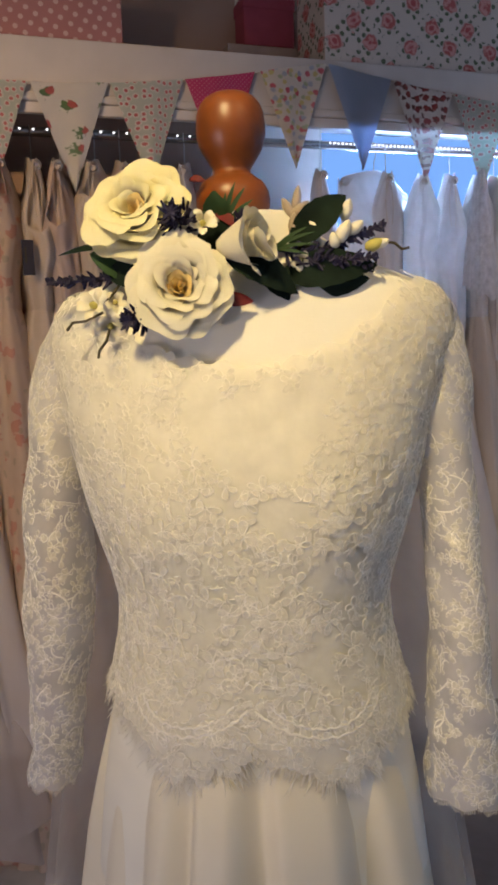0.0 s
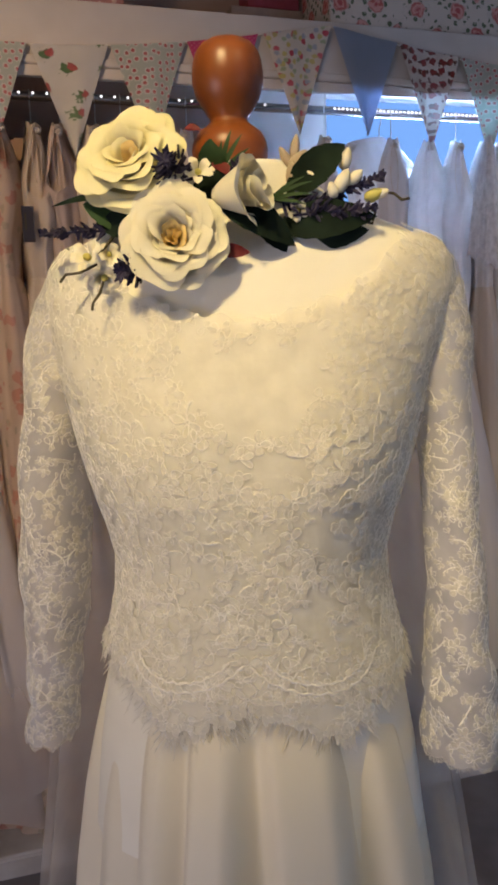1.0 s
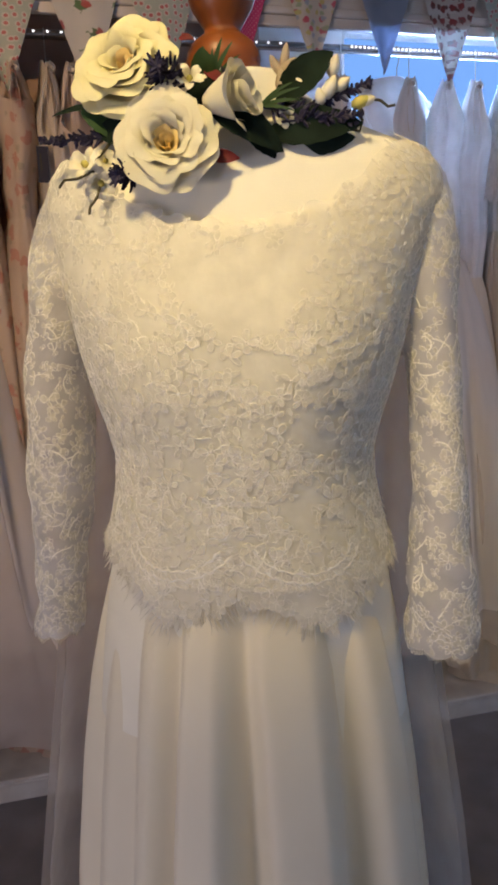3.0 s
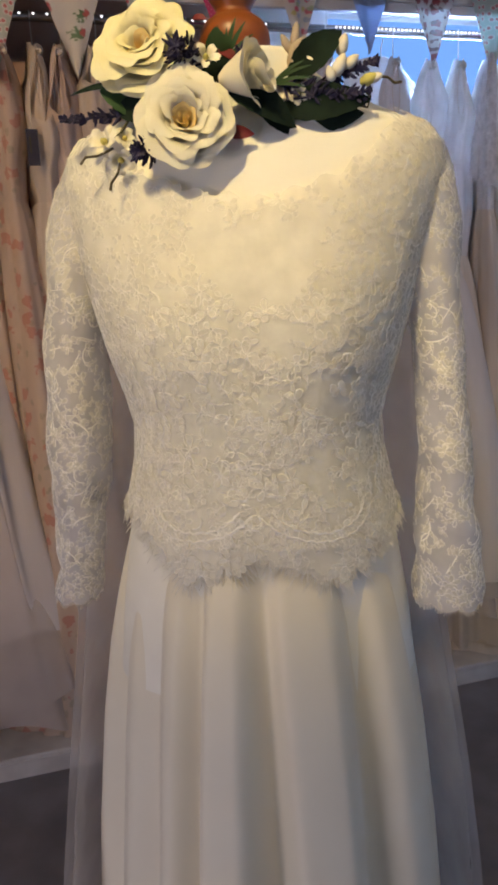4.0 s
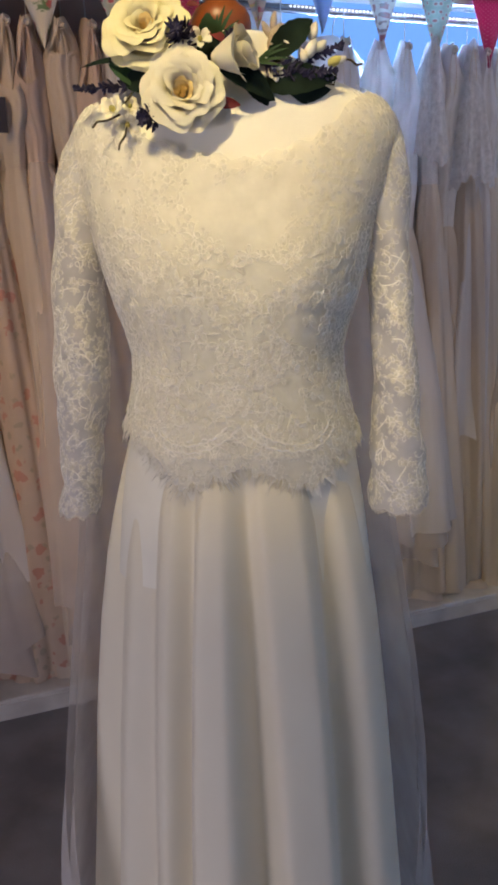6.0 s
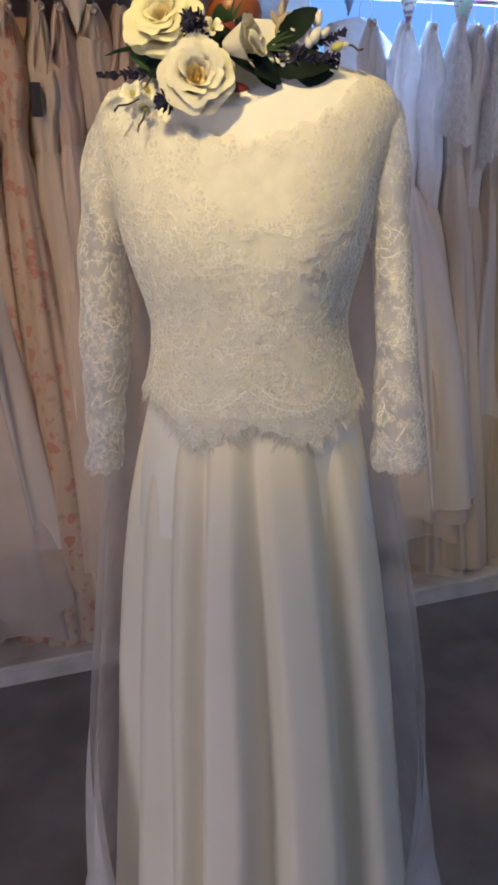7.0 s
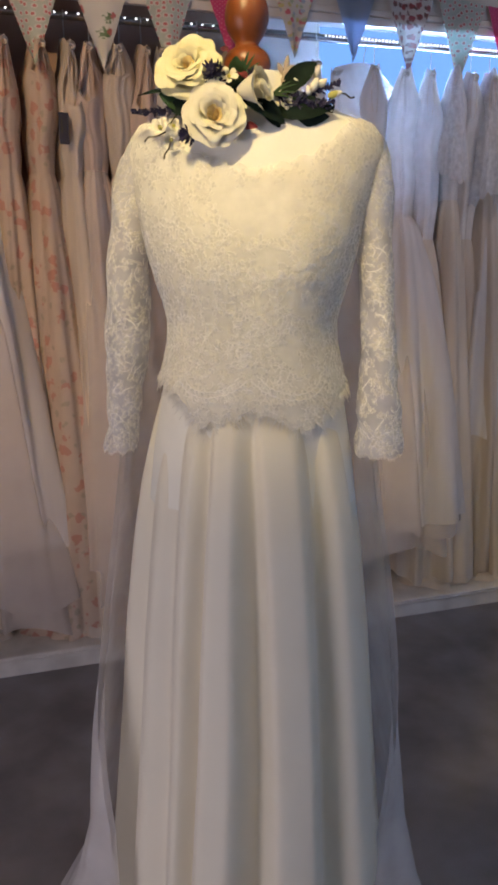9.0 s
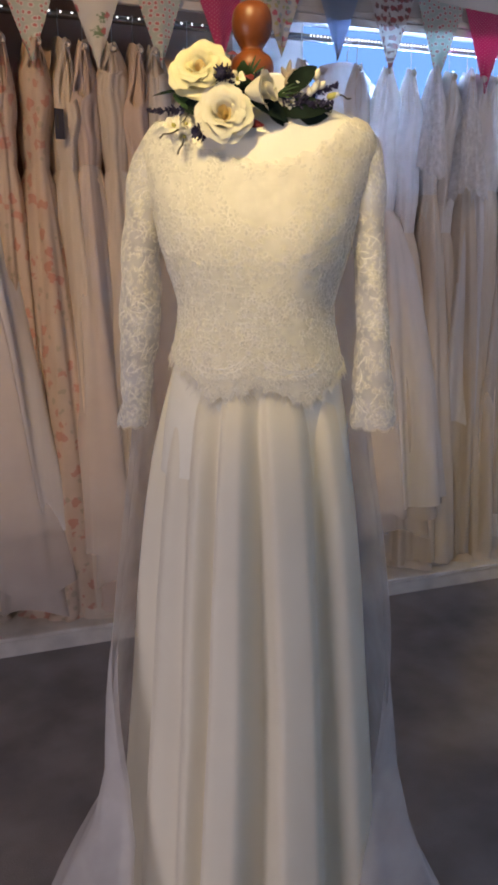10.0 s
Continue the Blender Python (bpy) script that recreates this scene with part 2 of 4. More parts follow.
# ---- structure ----
X0, X1, Y0, Y1, TOP = -2.2, 3.4, -2.4, 2.46, 2.75
WIN = (1.02, 3.0, 1.77, 2.24)  # window opening: x from, x to, sill, head
tagged(part("floor", box(X0 - 0.15, Y0 - 0.15, -0.1, X1 + 0.15, Y1 + 0.15, 0), M_CARPET), "dark grey short-pile carpet over the whole shop", "floor", kind="structure")
tagged(part("ceiling", box(X0 - 0.15, Y0 - 0.15, TOP, X1 + 0.15, Y1 + 0.15, TOP + 0.1), M_WALL), "plain off-white painted ceiling", "ceiling", kind="structure")
north = empty("wall_north", pose(0, 0, 0), "taupe painted wall with a pale pier beside the window", "wall", kind="structure")
part("wall_panel", box(X0, Y1, 0, 0.74, Y1 + 0.15, TOP), M_TAUPE, north)
part("pier", box(0.74, Y1, 0, WIN[0], Y1 + 0.15, TOP), M_PIER, north)
part("wall_below_window", box(WIN[0], Y1, 0, WIN[1], Y1 + 0.15, WIN[2]), M_WALL, north)
part("wall_above_window", box(WIN[0], Y1, WIN[3], WIN[1], Y1 + 0.15, TOP), M_TAUPE, north)
part("wall_end", box(WIN[1], Y1, 0, X1, Y1 + 0.15, TOP), M_WALL, north)
tagged(part("wall_south", box(X0, Y0 - 0.15, 0, X1, Y0, TOP), M_WALL), "plain painted wall", "wall", kind="structure")
tagged(part("wall_west", box(X0 - 0.15, Y0, 0, X0, Y1, TOP), M_WALL), "plain painted wall", "wall", kind="structure")
tagged(part("wall_east", box(X1, Y0, 0, X1 + 0.15, Y1, TOP), M_WALL), "plain painted wall", "wall", kind="structure")
win = empty("window_1", pose(0, 0, 0), "white-framed shop window with blue evening light behind", "window", kind="structure")
for x0, z0, x1, z1 in ((WIN[0], WIN[2], WIN[1], WIN[2] + 0.06), (WIN[0], WIN[3] - 0.014, WIN[1], WIN[3]), (WIN[0], WIN[2] + 0.06, WIN[0] + 0.03, WIN[3] - 0.014), (WIN[1] - 0.03, WIN[2] + 0.06, WIN[1], WIN[3] - 0.014)):
    part("window_frame", box(x0, Y1 + 0.05, z0, x1, Y1 + 0.11, z1, 0.004), M_WHITE, win)
part("window_sill", box(WIN[0], Y1 - 0.012, WIN[2] - 0.03, WIN[1], Y1 - 0.002, WIN[2], 0.003), M_WHITE, win)
M_SKY = bpy.data.materials.new("evening_sky")
M_SKY.use_nodes = True
n_, l_ = M_SKY.node_tree.nodes, M_SKY.node_tree.links
n_.remove(n_["Principled BSDF"])
em = n_.new("ShaderNodeEmission")
em.inputs["Color"].default_value, em.inputs["Strength"].default_value = (0.22, 0.48, 1.0, 1), 1.15
l_.new(em.outputs[0], n_["Material Output"].inputs["Surface"])
tagged(part_raw("backdrop", [(-1, 5, -1), (7, 5, -1), (7, 5, 5), (-1, 5, 5)], [(0, 1, 2, 3)], M_SKY), "bright blue evening light outside the window", "backdrop", kind="structure")

# low platform under the hanging gowns, with a moulded nosing
plinth = empty("plinth", pose(0, 0, 0), "low white painted platform with a moulded front edge", "platform", kind="structure")
part("riser", box(X0, 1.985, 0, X1, Y1, 0.050), M_PLINTH, plinth)
prof = [(1.984, 0.051), (1.980, 0.052), (1.978, 0.056), (1.981, 0.060), (1.977, 0.063), (1.976, 0.069), (1.980, 0.073), (2.02, 0.074), (Y1, 0.074), (Y1, 0.051)]
v = [(x, y, z) for x in (X0, X1) for y, z in prof]
k = len(prof)
part_raw("nosing", v, [(i, (i + 1) % k, k + (i + 1) % k, k + i) for i in range(k)], M_PLINTH, plinth, smooth=False)

# high shelf with a moulded fascia
shelf = tagged(empty("shelf", pose(0, 0, 0), "white painted high shelf with a moulded fascia board", "shelf"), kind="structure")
part("board", box(X0, 2.10, 2.262, X1, Y1, 2.284), M_WHITE, shelf)
part("fascia", box(X0, 2.085, 2.150, X1, 2.10, 2.286, 0.003), M_WHITE, shelf)
part("moulding", box(X0, 2.076, 2.128, X1, 2.104, 2.150, 0.006), M_WHITE, shelf)
part("moulding", box(X0, 2.083, 2.100, X1, 2.104, 2.1275, 0.004), M_WHITE, shelf)

# ---- the dress form ----
BZ = [0.98, 1.06, 1.12, 1.15, 1.20, 1.23, 1.26, 1.29, 1.32, 1.36, 1.40, 1.45, 1.49, 1.515, 1.532, 1.544, 1.555, 1.568, 1.582, 1.594]
BA = [0.165, 0.156, 0.145, 0.139, 0.127, 0.121, 0.119, 0.126, 0.136, 0.147, 0.156, 0.168, 0.176, 0.172, 0.158, 0.130, 0.100, 0.074, 0.054, 0.044]
BF = [0.108, 0.107, 0.106, 0.105, 0.105, 0.106, 0.109, 0.112, 0.114, 0.114, 0.111, 0.103, 0.090, 0.078, 0.067, 0.058, 0.052, 0.048, 0.045, 0.044]
BB = [0.120, 0.118, 0.112, 0.106, 0.096, 0.092, 0.092, 0.096, 0.101, 0.105, 0.106, 0.102, 0.094, 0.082, 0.070, 0.060, 0.052, 0.047, 0.045, 0.044]
BY = [0.01, 0.01, 0.005, 0.0, 0.0, 0.0, 0.0, 0.0, 0.0, 0.0, 0.0, 0.0, -0.003, -0.008, -0.013, -0.018, -0.022, -0.026, -0.030, -0.030]


def torso(th, z, off=0.0):
    """A point of the form's surface: th is the angle round it from the front, towards its right in view."""
    th, z = np.asarray(th, float), np.asarray(z, float)
    a, bf, bb, yc = (np.interp(z, BZ, t) for t in (BA, BF, BB, BY))
    s, c = np.sin(th), np.cos(th)
    e = 2 / 2.25
    x = -0.006 + 0.007 * np.clip((z - 1.42) / 0.08, 0, 1) + (a + off) * np.sign(s) * np.abs(s) ** e
    y = yc - np.where(c > 0, bf + off, bb + off) * np.sign(c) * np.abs(c) ** e
    front = np.clip(c, 0, 1)
    for bx in (-0.074, 0.066):
        y = y - 0.011 * front * np.exp(-(((x - bx) / 0.042) ** 2) - ((z - 1.345) / np.where(z > 1.345, 0.055, 0.055)) ** 2)
    return np.stack([x, y, z + 0 * x], axis=-1)


def frame_on(fn, th, z, off):
    e = 1e-3
    p = fn(th, z, off)
    du = (fn(th + e, z, off) - fn(th - e, z, off)) / (2 * e)
    dv = (fn(th, z + e, off) - fn(th, z - e, off)) / (2 * e)
    n = np.cross(du, dv)
    n /= np.linalg.norm(n, axis=-1)[..., None] + 1e-12
    return p, n, np.linalg.norm(du, axis=-1)


th = np.linspace(-np.pi, np.pi, 97)[:-1]
zs = np.unique(np.concatenate([np.linspace(0.98, 1.5, 40), np.linspace(1.5, 1.594, 26)]))
T, Z = np.meshgrid(th, zs)
v = torso(T, Z).reshape(-1, 3)
f = grid_faces(len(zs), len(th), True)
f.append(tuple(range((len(zs) - 1) * 96, len(zs) * 96)))
form = part_raw("mannequin", v, f, M_FORM)
form.data.materials.append(M_WOOD)
form.data.materials.append(M_CHROME)
fin = [(0.001, 1.600), (0.026, 1.601), (0.0305, 1.605), (0.0345, 1.612), (0.0352, 1.618), (0.0338, 1.625), (0.0290, 1.632), (0.0215, 1.637), (0.0172, 1.640), (0.0172, 1.643), (0.0232, 1.651), (0.0288, 1.659), (0.0322, 1.669), (0.0325, 1.678),
       (0.0312, 1.687), (0.0285, 1.694), (0.0235, 1.6995), (0.0165, 1.7030), (0.0085, 1.7048), (0.0062, 1.7056), (0.0055, 1.7043), (0.0005, 1.7043)]
bm = bmesh.new()
bm.from_mesh(form.data)
for verts, faces, slot in ((*lathe(fin, 40), 1), (*tube([(0, 0, 0.03), (0, 0, 0.5), (0, 0, 1.0)], 0.016, 16), 2), (*lathe([(0.001, 0.0), (0.16, 0.0), (0.165, 0.008), (0.155, 0.02), (0.03, 0.034), (0.001, 0.036)], 32), 2)):
    if slot == 1:
        verts = [(p[0] * 0.925 - 0.012, p[1] * 0.925 - 0.030, 1.591 + (p[2] - 1.600) * 1.035) for p in verts]
    w = [bm.verts.new(p) for p in verts]
    for q in faces:
        g = bm.faces.new([w[i] for i in q])
        g.material_index, g.smooth = slot, True
bm.to_mesh(form.data)
bm.free()
form.matrix_basis = FORM
tagged(form, "cream cloth dress form with a turned orange wooden neck knob", "mannequin")

# ---- the gown: skirt and lining ----
gown = empty("wedding_gown", FORM, "ivory crepe wedding gown with a full softly folded skirt", "dress")
SZ = [-0.01, 0.11, 0.33, 0.575, 0.745, 0.90, 1.00, 1.06, 1.117, 1.16, 1.20]
SA = [0.285, 0.268, 0.246, 0.222, 0.207, 0.188, 0.172, 0.159, 0.145, 0.134, 0.118]
SB = [0.262, 0.245, 0.222, 0.195, 0.175, 0.154, 0.138, 0.127, 0.112, 0.104, 0.098]
# each fold begins with a rolled edge and falls back to its right: angle of the edge, depth, width of the roll
FOLDS = [(-3.0, 0.8, 0.10), (-2.45, 0.9, 0.10), (-1.9, 0.8, 0.12), (-1.38, 0.35, 0.16), (-0.76, 0.55, 0.10), (-0.43, 0.95, 0.045), (0.04, 0.85, 0.04), (0.70, 0.72, 0.075), (1.32, 0.5, 0.14), (1.9, 0.9, 0.10), (2.5, 0.9, 0.10), (3.283, 0.8, 0.10)]


def skirt(th, z):
    a, b = np.interp(z, SZ, SA), np.interp(z, SZ, SB)
    deep = 0.29 * (1 - np.exp(-np.clip(1.17 - z, 0, 2) / 0.11))
    out = 0 * th
    for (e0, k0, w0), (e1, k1, w1) in zip(FOLDS[:-1], FOLDS[1:]):
        drift = lambda e: e + 0.035 * np.sin(2.6 * z + e * 5) + 0.05 * np.clip(0.9 - np.abs(z - 0.6), 0, 1) * (abs(e) < 0.8)
        u = (th - drift(e0)) / (drift(e1) - drift(e0))
        rise = 0.5 + 0.5 * np.tanh((th - drift(e0)) / w0 * 1.3 - 0.6)
        last = 1 - (0.5 + 0.5 * np.tanh((th - drift(e1)) / w1 * 1.3 - 0.6))
        v = np.clip((u - 0.48) / 0.48, 0, 1)
        fall = 1 - v * v * (3 - 2 * v)
        out = out + k0 * rise * last * fall
    r = 1 + (out - 0.63) * deep
    r = r + 0.005 * np.sin(7 * th + 4 * z) * np.clip(1.1 - z, 0, 1)
    yc = np.interp(z, [0, 0.6, 1.1, 1.2], [0.05, 0.03, 0.005, 0.0])
    return np.stack([-0.009 + a * r * np.sin(th), yc - b * r * np.cos(th), z + 0 * th], axis=-1)


th = np.linspace(-np.pi, np.pi, 481)[:-1]
zs = np.linspace(0.004, 1.20, 60)
T, Z = np.meshgrid(th, zs)
part_raw("skirt", skirt(T, Z).reshape(-1, 3), grid_faces(60, 480, True), M_SATIN, gown)

# boned lining under the lace, with a sweetheart edge
th = np.linspace(-np.pi, np.pi, 161)[:-1]


def sweetheart(x):
    return 1.372 + 0.030 * np.clip(np.abs(x + 0.004) / 0.075, 0, 1) ** 0.9 - 0.02 * np.clip((np.abs(x) - 0.09) / 0.06, 0, 1)


x_at = torso(th, 1.37 + 0 * th)[:, 0]
edge = np.where(np.cos(th) > 0, sweetheart(x_at), 1.36)
rows = []
for s in np.linspace(0, 1, 30):
    z = 1.185 + (edge - 1.185) * s
    rows.append(torso(th, z, 0.0035 if s < 1 else 0.0005))
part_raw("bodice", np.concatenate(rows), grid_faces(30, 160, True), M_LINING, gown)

# ---- lace top ----
lace = empty("lace_top", FORM, "ivory corded lace top, sheer long sleeves, fringed scalloped hem", "top")
HX = [-0.170, -0.135, -0.104, -0.073, -0.043, -0.023, -0.004, 0.025, 0.051, 0.075, 0.106, 0.138, 0.170]
HZ = [1.200, 1.178, 1.158, 1.120, 1.122, 1.132, 1.142, 1.130, 1.115, 1.119, 1.146, 1.172, 1.185]
NX = [-0.20, -0.155, -0.130, -0.100, -0.052, 0.011, 0.075, 0.105, 0.125, 0.150, 0.20]
NZ = [1.540, 1.540, 1.520, 1.497, 1.476, 1.466, 1.487, 1.512, 1.535, 1.540, 1.540]


def hem_z(th, scallop=1.0):
    x = torso(th, 1.14 + 0 * th)[..., 0]
    front = np.interp(x, HX, HZ)
    base = np.where(np.cos(th) > 0, front, 1.20)
    return base - scallop * (0.007 * np.abs(np.sin(th * 17)) + 0.004 * np.sin(th * 41))


def neck_z(th):
    out = np.full(th.shape, 1.40)
    for z in np.linspace(1.40, 1.548, 150):
        x = torso(th, z + 0 * th)[..., 0]
        ok = z <= np.interp(x, NX, NZ) + 0.003 * np.sin(x * 240)
        out = np.where(ok, z, out)
    return np.where(np.cos(th) > -0.1, out, 1.52)


th = np.linspace(-np.pi, np.pi, 241)[:-1]
lo, hi = hem_z(th) + 0.005, neck_z(th)
rows = []
rs = np.random.RandomState(4)
for s in np.linspace(0, 1, 70):
    z = lo + (hi - lo) * s
    loose = 0.0075 + 0.002 * np.clip((1.2 - z) / 0.08, 0, 1) + 0.0004 * np.sin(th * 23 + 40 * z) * np.sin(z * 90 + th * 3)
    rows.append(torso(th, z, loose))
part_raw("net_body", np.concatenate(rows), grid_faces(70, 240, True), M_NET, lace)


def lace_body(th, z, off):
    return torso(th, z, off + 0.0083 + 0.002 * np.clip((1.2 - z) / 0.08, 0, 1))


# sleeves: rows of z, centre x, half width, centre y, half depth
SLEEVES = {
    "l": [(1.536, -0.132, 0.020, 0.006, 0.030), (1.530, -0.140, 0.030, 0.010, 0.044), (1.515, -0.150, 0.036, 0.014, 0.052), (1.49, -0.162, 0.039, 0.016, 0.054), (1.45, -0.174, 0.037, 0.016, 0.052), (1.40, -0.184, 0.033, 0.014, 0.049), (1.34, -0.194, 0.030, 0.010, 0.046), (1.25, -0.196, 0.034, 0.008, 0.042), (1.19, -0.203, 0.031, 0.012, 0.038), (1.13, -0.208, 0.026, 0.016, 0.034), (1.095, -0.212, 0.0235, 0.018, 0.032), (1.058, -0.219, 0.026, 0.022, 0.033)],
    "r": [(1.538, 0.130, 0.020, 0.002, 0.030), (1.532, 0.138, 0.030, 0.006, 0.044), (1.515, 0.149, 0.038, 0.010, 0.052), (1.49, 0.158, 0.040, 0.012, 0.054), (1.45, 0.166, 0.036, 0.010, 0.052), (1.40, 0.171, 0.030, 0.004, 0.048), (1.34, 0.178, 0.0245, -0.004, 0.045), (1.25, 0.184, 0.0245, -0.014, 0.044), (1.19, 0.186, 0.027, -0.018, 0.042), (1.14, 0.187, 0.031, -0.021, 0.042), (1.105, 0.188, 0.034, -0.023, 0.042), (1.063, 0.191, 0.036, -0.025, 0.042)],
}


def sleeve_fn(side):
    t = np.array(SLEEVES[side])[::-1]

    def fn(th, z, off=0.0):
        cx, hw, cy, hd = (np.interp(z, t[:, 0], t[:, i]) for i in (1, 2, 3, 4))
        wr = 1 + 0.05 * np.sin(th * 3 + z * 60) + 0.05 * np.sin(z * 110 + th * 2) * np.clip((1.3 - z) * 6, 0, 1)
        return np.stack([cx + (hw * wr + off) * np.sin(th), cy - (hd * wr + off) * np.cos(th), z + 0 * th], axis=-1)

    return fn


# cord loops, petals and stems, laid on a surface


class Cords:
    def __init__(self, fn, lift=0.0002):
        self.fn, self.lift, self.cord, self.fill = fn, lift, Pile(), Pile()

    def line(self, th0, z0, s, t, radius):
        p, n, w = frame_on(self.fn, np.array(th0), np.array(z0), 0.0)
        th = th0 + np.asarray(s) / max(float(w), 0.02)
        z = z0 + np.asarray(t)
        p, n, w = frame_on(self.fn, th, z, self.lift)
        d = np.gradient(p, axis=0)
        side = np.cross(d, n)
        side /= np.linalg.norm(side, axis=1)[:, None] + 1e-9
        k = len(p)
        radius = radius * (0.50 if z0 > 1.395 else 0.80)
        v = np.stack([p - side * radius, p + n * radius * 1.0, p + side * radius], axis=1).reshape(-1, 3)
        self.cord.add(v, grid_faces(k, 3, False))
        return p, n

    def petal(self, th0, z0, ang, base, length, width, radius, fill):
        q = np.linspace(0, 2 * np.pi, 10)
        u = base + length * 0.5 * (1 - np.cos(q))
        w = width * 0.5 * np.sin(q) * (0.55 + 0.45 * (u - base) / length)
        s = u * math.cos(ang) - w * math.sin(ang)
        t = u * math.sin(ang) + w * math.cos(ang)
        p, n = self.line(th0, z0, s, t, radius)
        if fill:
            lift = 0.0002 + 0.00022 * (1 + np.cos(q[:-1] + th0 * 400 + z0 * 900))
            self.fill.add(p[:-1] + n[:-1] * lift[:, None], [tuple(range(9))])

    def flower(self, rs, th0, z0, size):
        count = rs.choice([3, 4, 5, 6])
        turn = rs.uniform(0, 6.28)
        for i in range(count):
            if rs.rand() < 0.10:
                continue
            a = turn + i * 6.283 / count + rs.uniform(-0.45, 0.45)
            long, wide = size * rs.uniform(0.45, 1.10), size * rs.uniform(0.42, 0.85)
            self.petal(th0, z0, a, size * 0.15, long, wide, size * rs.uniform(0.05, 0.075), rs.rand() < 0.9)
        self.petal(th0, z0, turn, -size * 0.12, size * 0.26, size * 0.26, size * 0.07, True)

    def stem(self, rs, th0, z0, length, turn):
        q = np.linspace(0, 1, 12)
        a = turn + rs.uniform(-2.8, 2.8) * q
        s, t = np.cumsum(np.cos(a)) * length / 12, np.cumsum(np.sin(a)) * length / 12
        self.line(th0, z0, s, t, rs.uniform(0.0006, 0.0011))
        for i in (4, 8, 11):
            _, _, w = frame_on(self.fn, np.array(th0), np.array(z0), 0.0)
            self.petal(th0 + s[i] / max(float(w), 0.02), z0 + t[i], a[i] + rs.choice([-1, 1]) * 0.8, 0, length * 0.16, length * 0.09, 0.0005, True)


def scatter(rs, count, pick, gap):
    pts = []
    for _ in range(count):
        q = pick()
        if q is None:
            continue
        if all((q[2] - o[2]) ** 2 + (q[1] - o[1]) ** 2 + (q[3] - o[3]) ** 2 > gap * gap for o in pts[-900:]):
            pts.append(q)
    return pts


rs = np.random.RandomState(11)
body = Cords(lace_body)
TH = np.linspace(-2.0, 2.0, 161)
LO, HI = hem_z(TH, 0), neck_z(TH)


def density(x, z, lo, hi):
    hump = lambda cx, cz, rx, rz: math.exp(-(((x - cx) / rx) ** 2 + ((z - cz) / rz) ** 2) ** 2)
    drift = 0.5 + 0.5 * math.sin(x * 71 + 3 * math.sin(z * 47)) * math.sin(z * 83 + 2 * math.sin(x * 39))
    d = 0.30 + 0.70 * drift
    if 1.372 < z < 1.452 and abs(x - 0.004) < 0.020 + 0.042 * min(1, (z - 1.372) / 0.05):
        d = 0.02
    elif z > hi - 0.022:
        d = 0.35 + 0.6 * drift
    elif z > 1.40 and abs(x) < 0.12:
        d = 0.25 + 0.55 * drift
    for cx, cz, rx, rz in ((-0.056, 1.285, 0.032, 0.046), (0.062, 1.292, 0.032, 0.040), (0.052, 1.228, 0.022, 0.026), (0.0, 1.352, 0.055, 0.020), (-0.048, 1.212, 0.014, 0.022)):
        d *= 1 - 0.94 * hump(cx, cz, rx, rz)
    if z < 1.20:
        d *= 0.75
    if abs(x) > 0.085 and 1.20 < z < 1.40:
        d = max(d, 0.75)
    return d


def pick_body():
    th0 = rs.uniform(-1.9, 1.9)
    lo, hi = np.interp(th0, TH, LO), np.interp(th0, TH, HI)
    z0 = rs.uniform(lo + 0.006, hi - 0.003)
    p = lace_body(np.array(th0), np.array(z0), 0.0)
    return (th0, z0, p[0], p[1]) if rs.rand() < density(p[0], z0, lo, hi) else None


for th0, z0, x, y in scatter(rs, 7000, pick_body, 0.0086):
    fine = 0.62 if z0 > 1.40 else 1.0
    body.flower(rs, th0, z0, rs.uniform(0.0060, 0.0125) * (0.85 if z0 > 1.40 else 1.0))
    if rs.rand() < 0.34 * fine and z0 < np.interp(th0, TH, HI) - 0.036:
        body.stem(rs, th0, z0 if z0 > 1.18 else z0 + 0.02, rs.uniform(0.010, 0.022), rs.uniform(0, 6.28))
# double garlands above the hem
for cx, r0 in ((-0.062, 0.052), (0.062, 0.056), (-0.062, 0.043), (0.062, 0.047)):
    q = np.linspace(-2.7, -0.45, 30)
    body.line(cx / 0.15, 1.205, r0 * np.cos(q) * 1.05, r0 * np.sin(q) * 0.9 + 0.0012 * np.sin(q * 30), 0.0017)
    for k in np.linspace(-2.6, -0.5, 13):
        _, _, w = frame_on(lace_body, np.array(cx / 0.15), np.array(1.2), 0.0)
        body.petal(cx / 0.15 + r0 * 1.05 * math.cos(k) / float(w), 1.205 + r0 * 0.9 * math.sin(k), k + 0.5, 0, 0.010, 0.006, 0.0006, True)
for th0 in np.arange(-1.8, 1.8, 0.026):
    z0 = float(hem_z(np.array(th0)))
    body.petal(th0, z0 + 0.008, -1.57 + rs.uniform(-0.5, 0.5), -0.003, rs.uniform(0.007, 0.013), rs.uniform(0.006, 0.009), 0.0004, True)
cords = body.cord.build("lace_cording", M_CORD, lace, "raised ivory corded flowers and stems", kind="stuff")
body.fill.build("lace_petals", M_FILL, lace, kind="stuff")

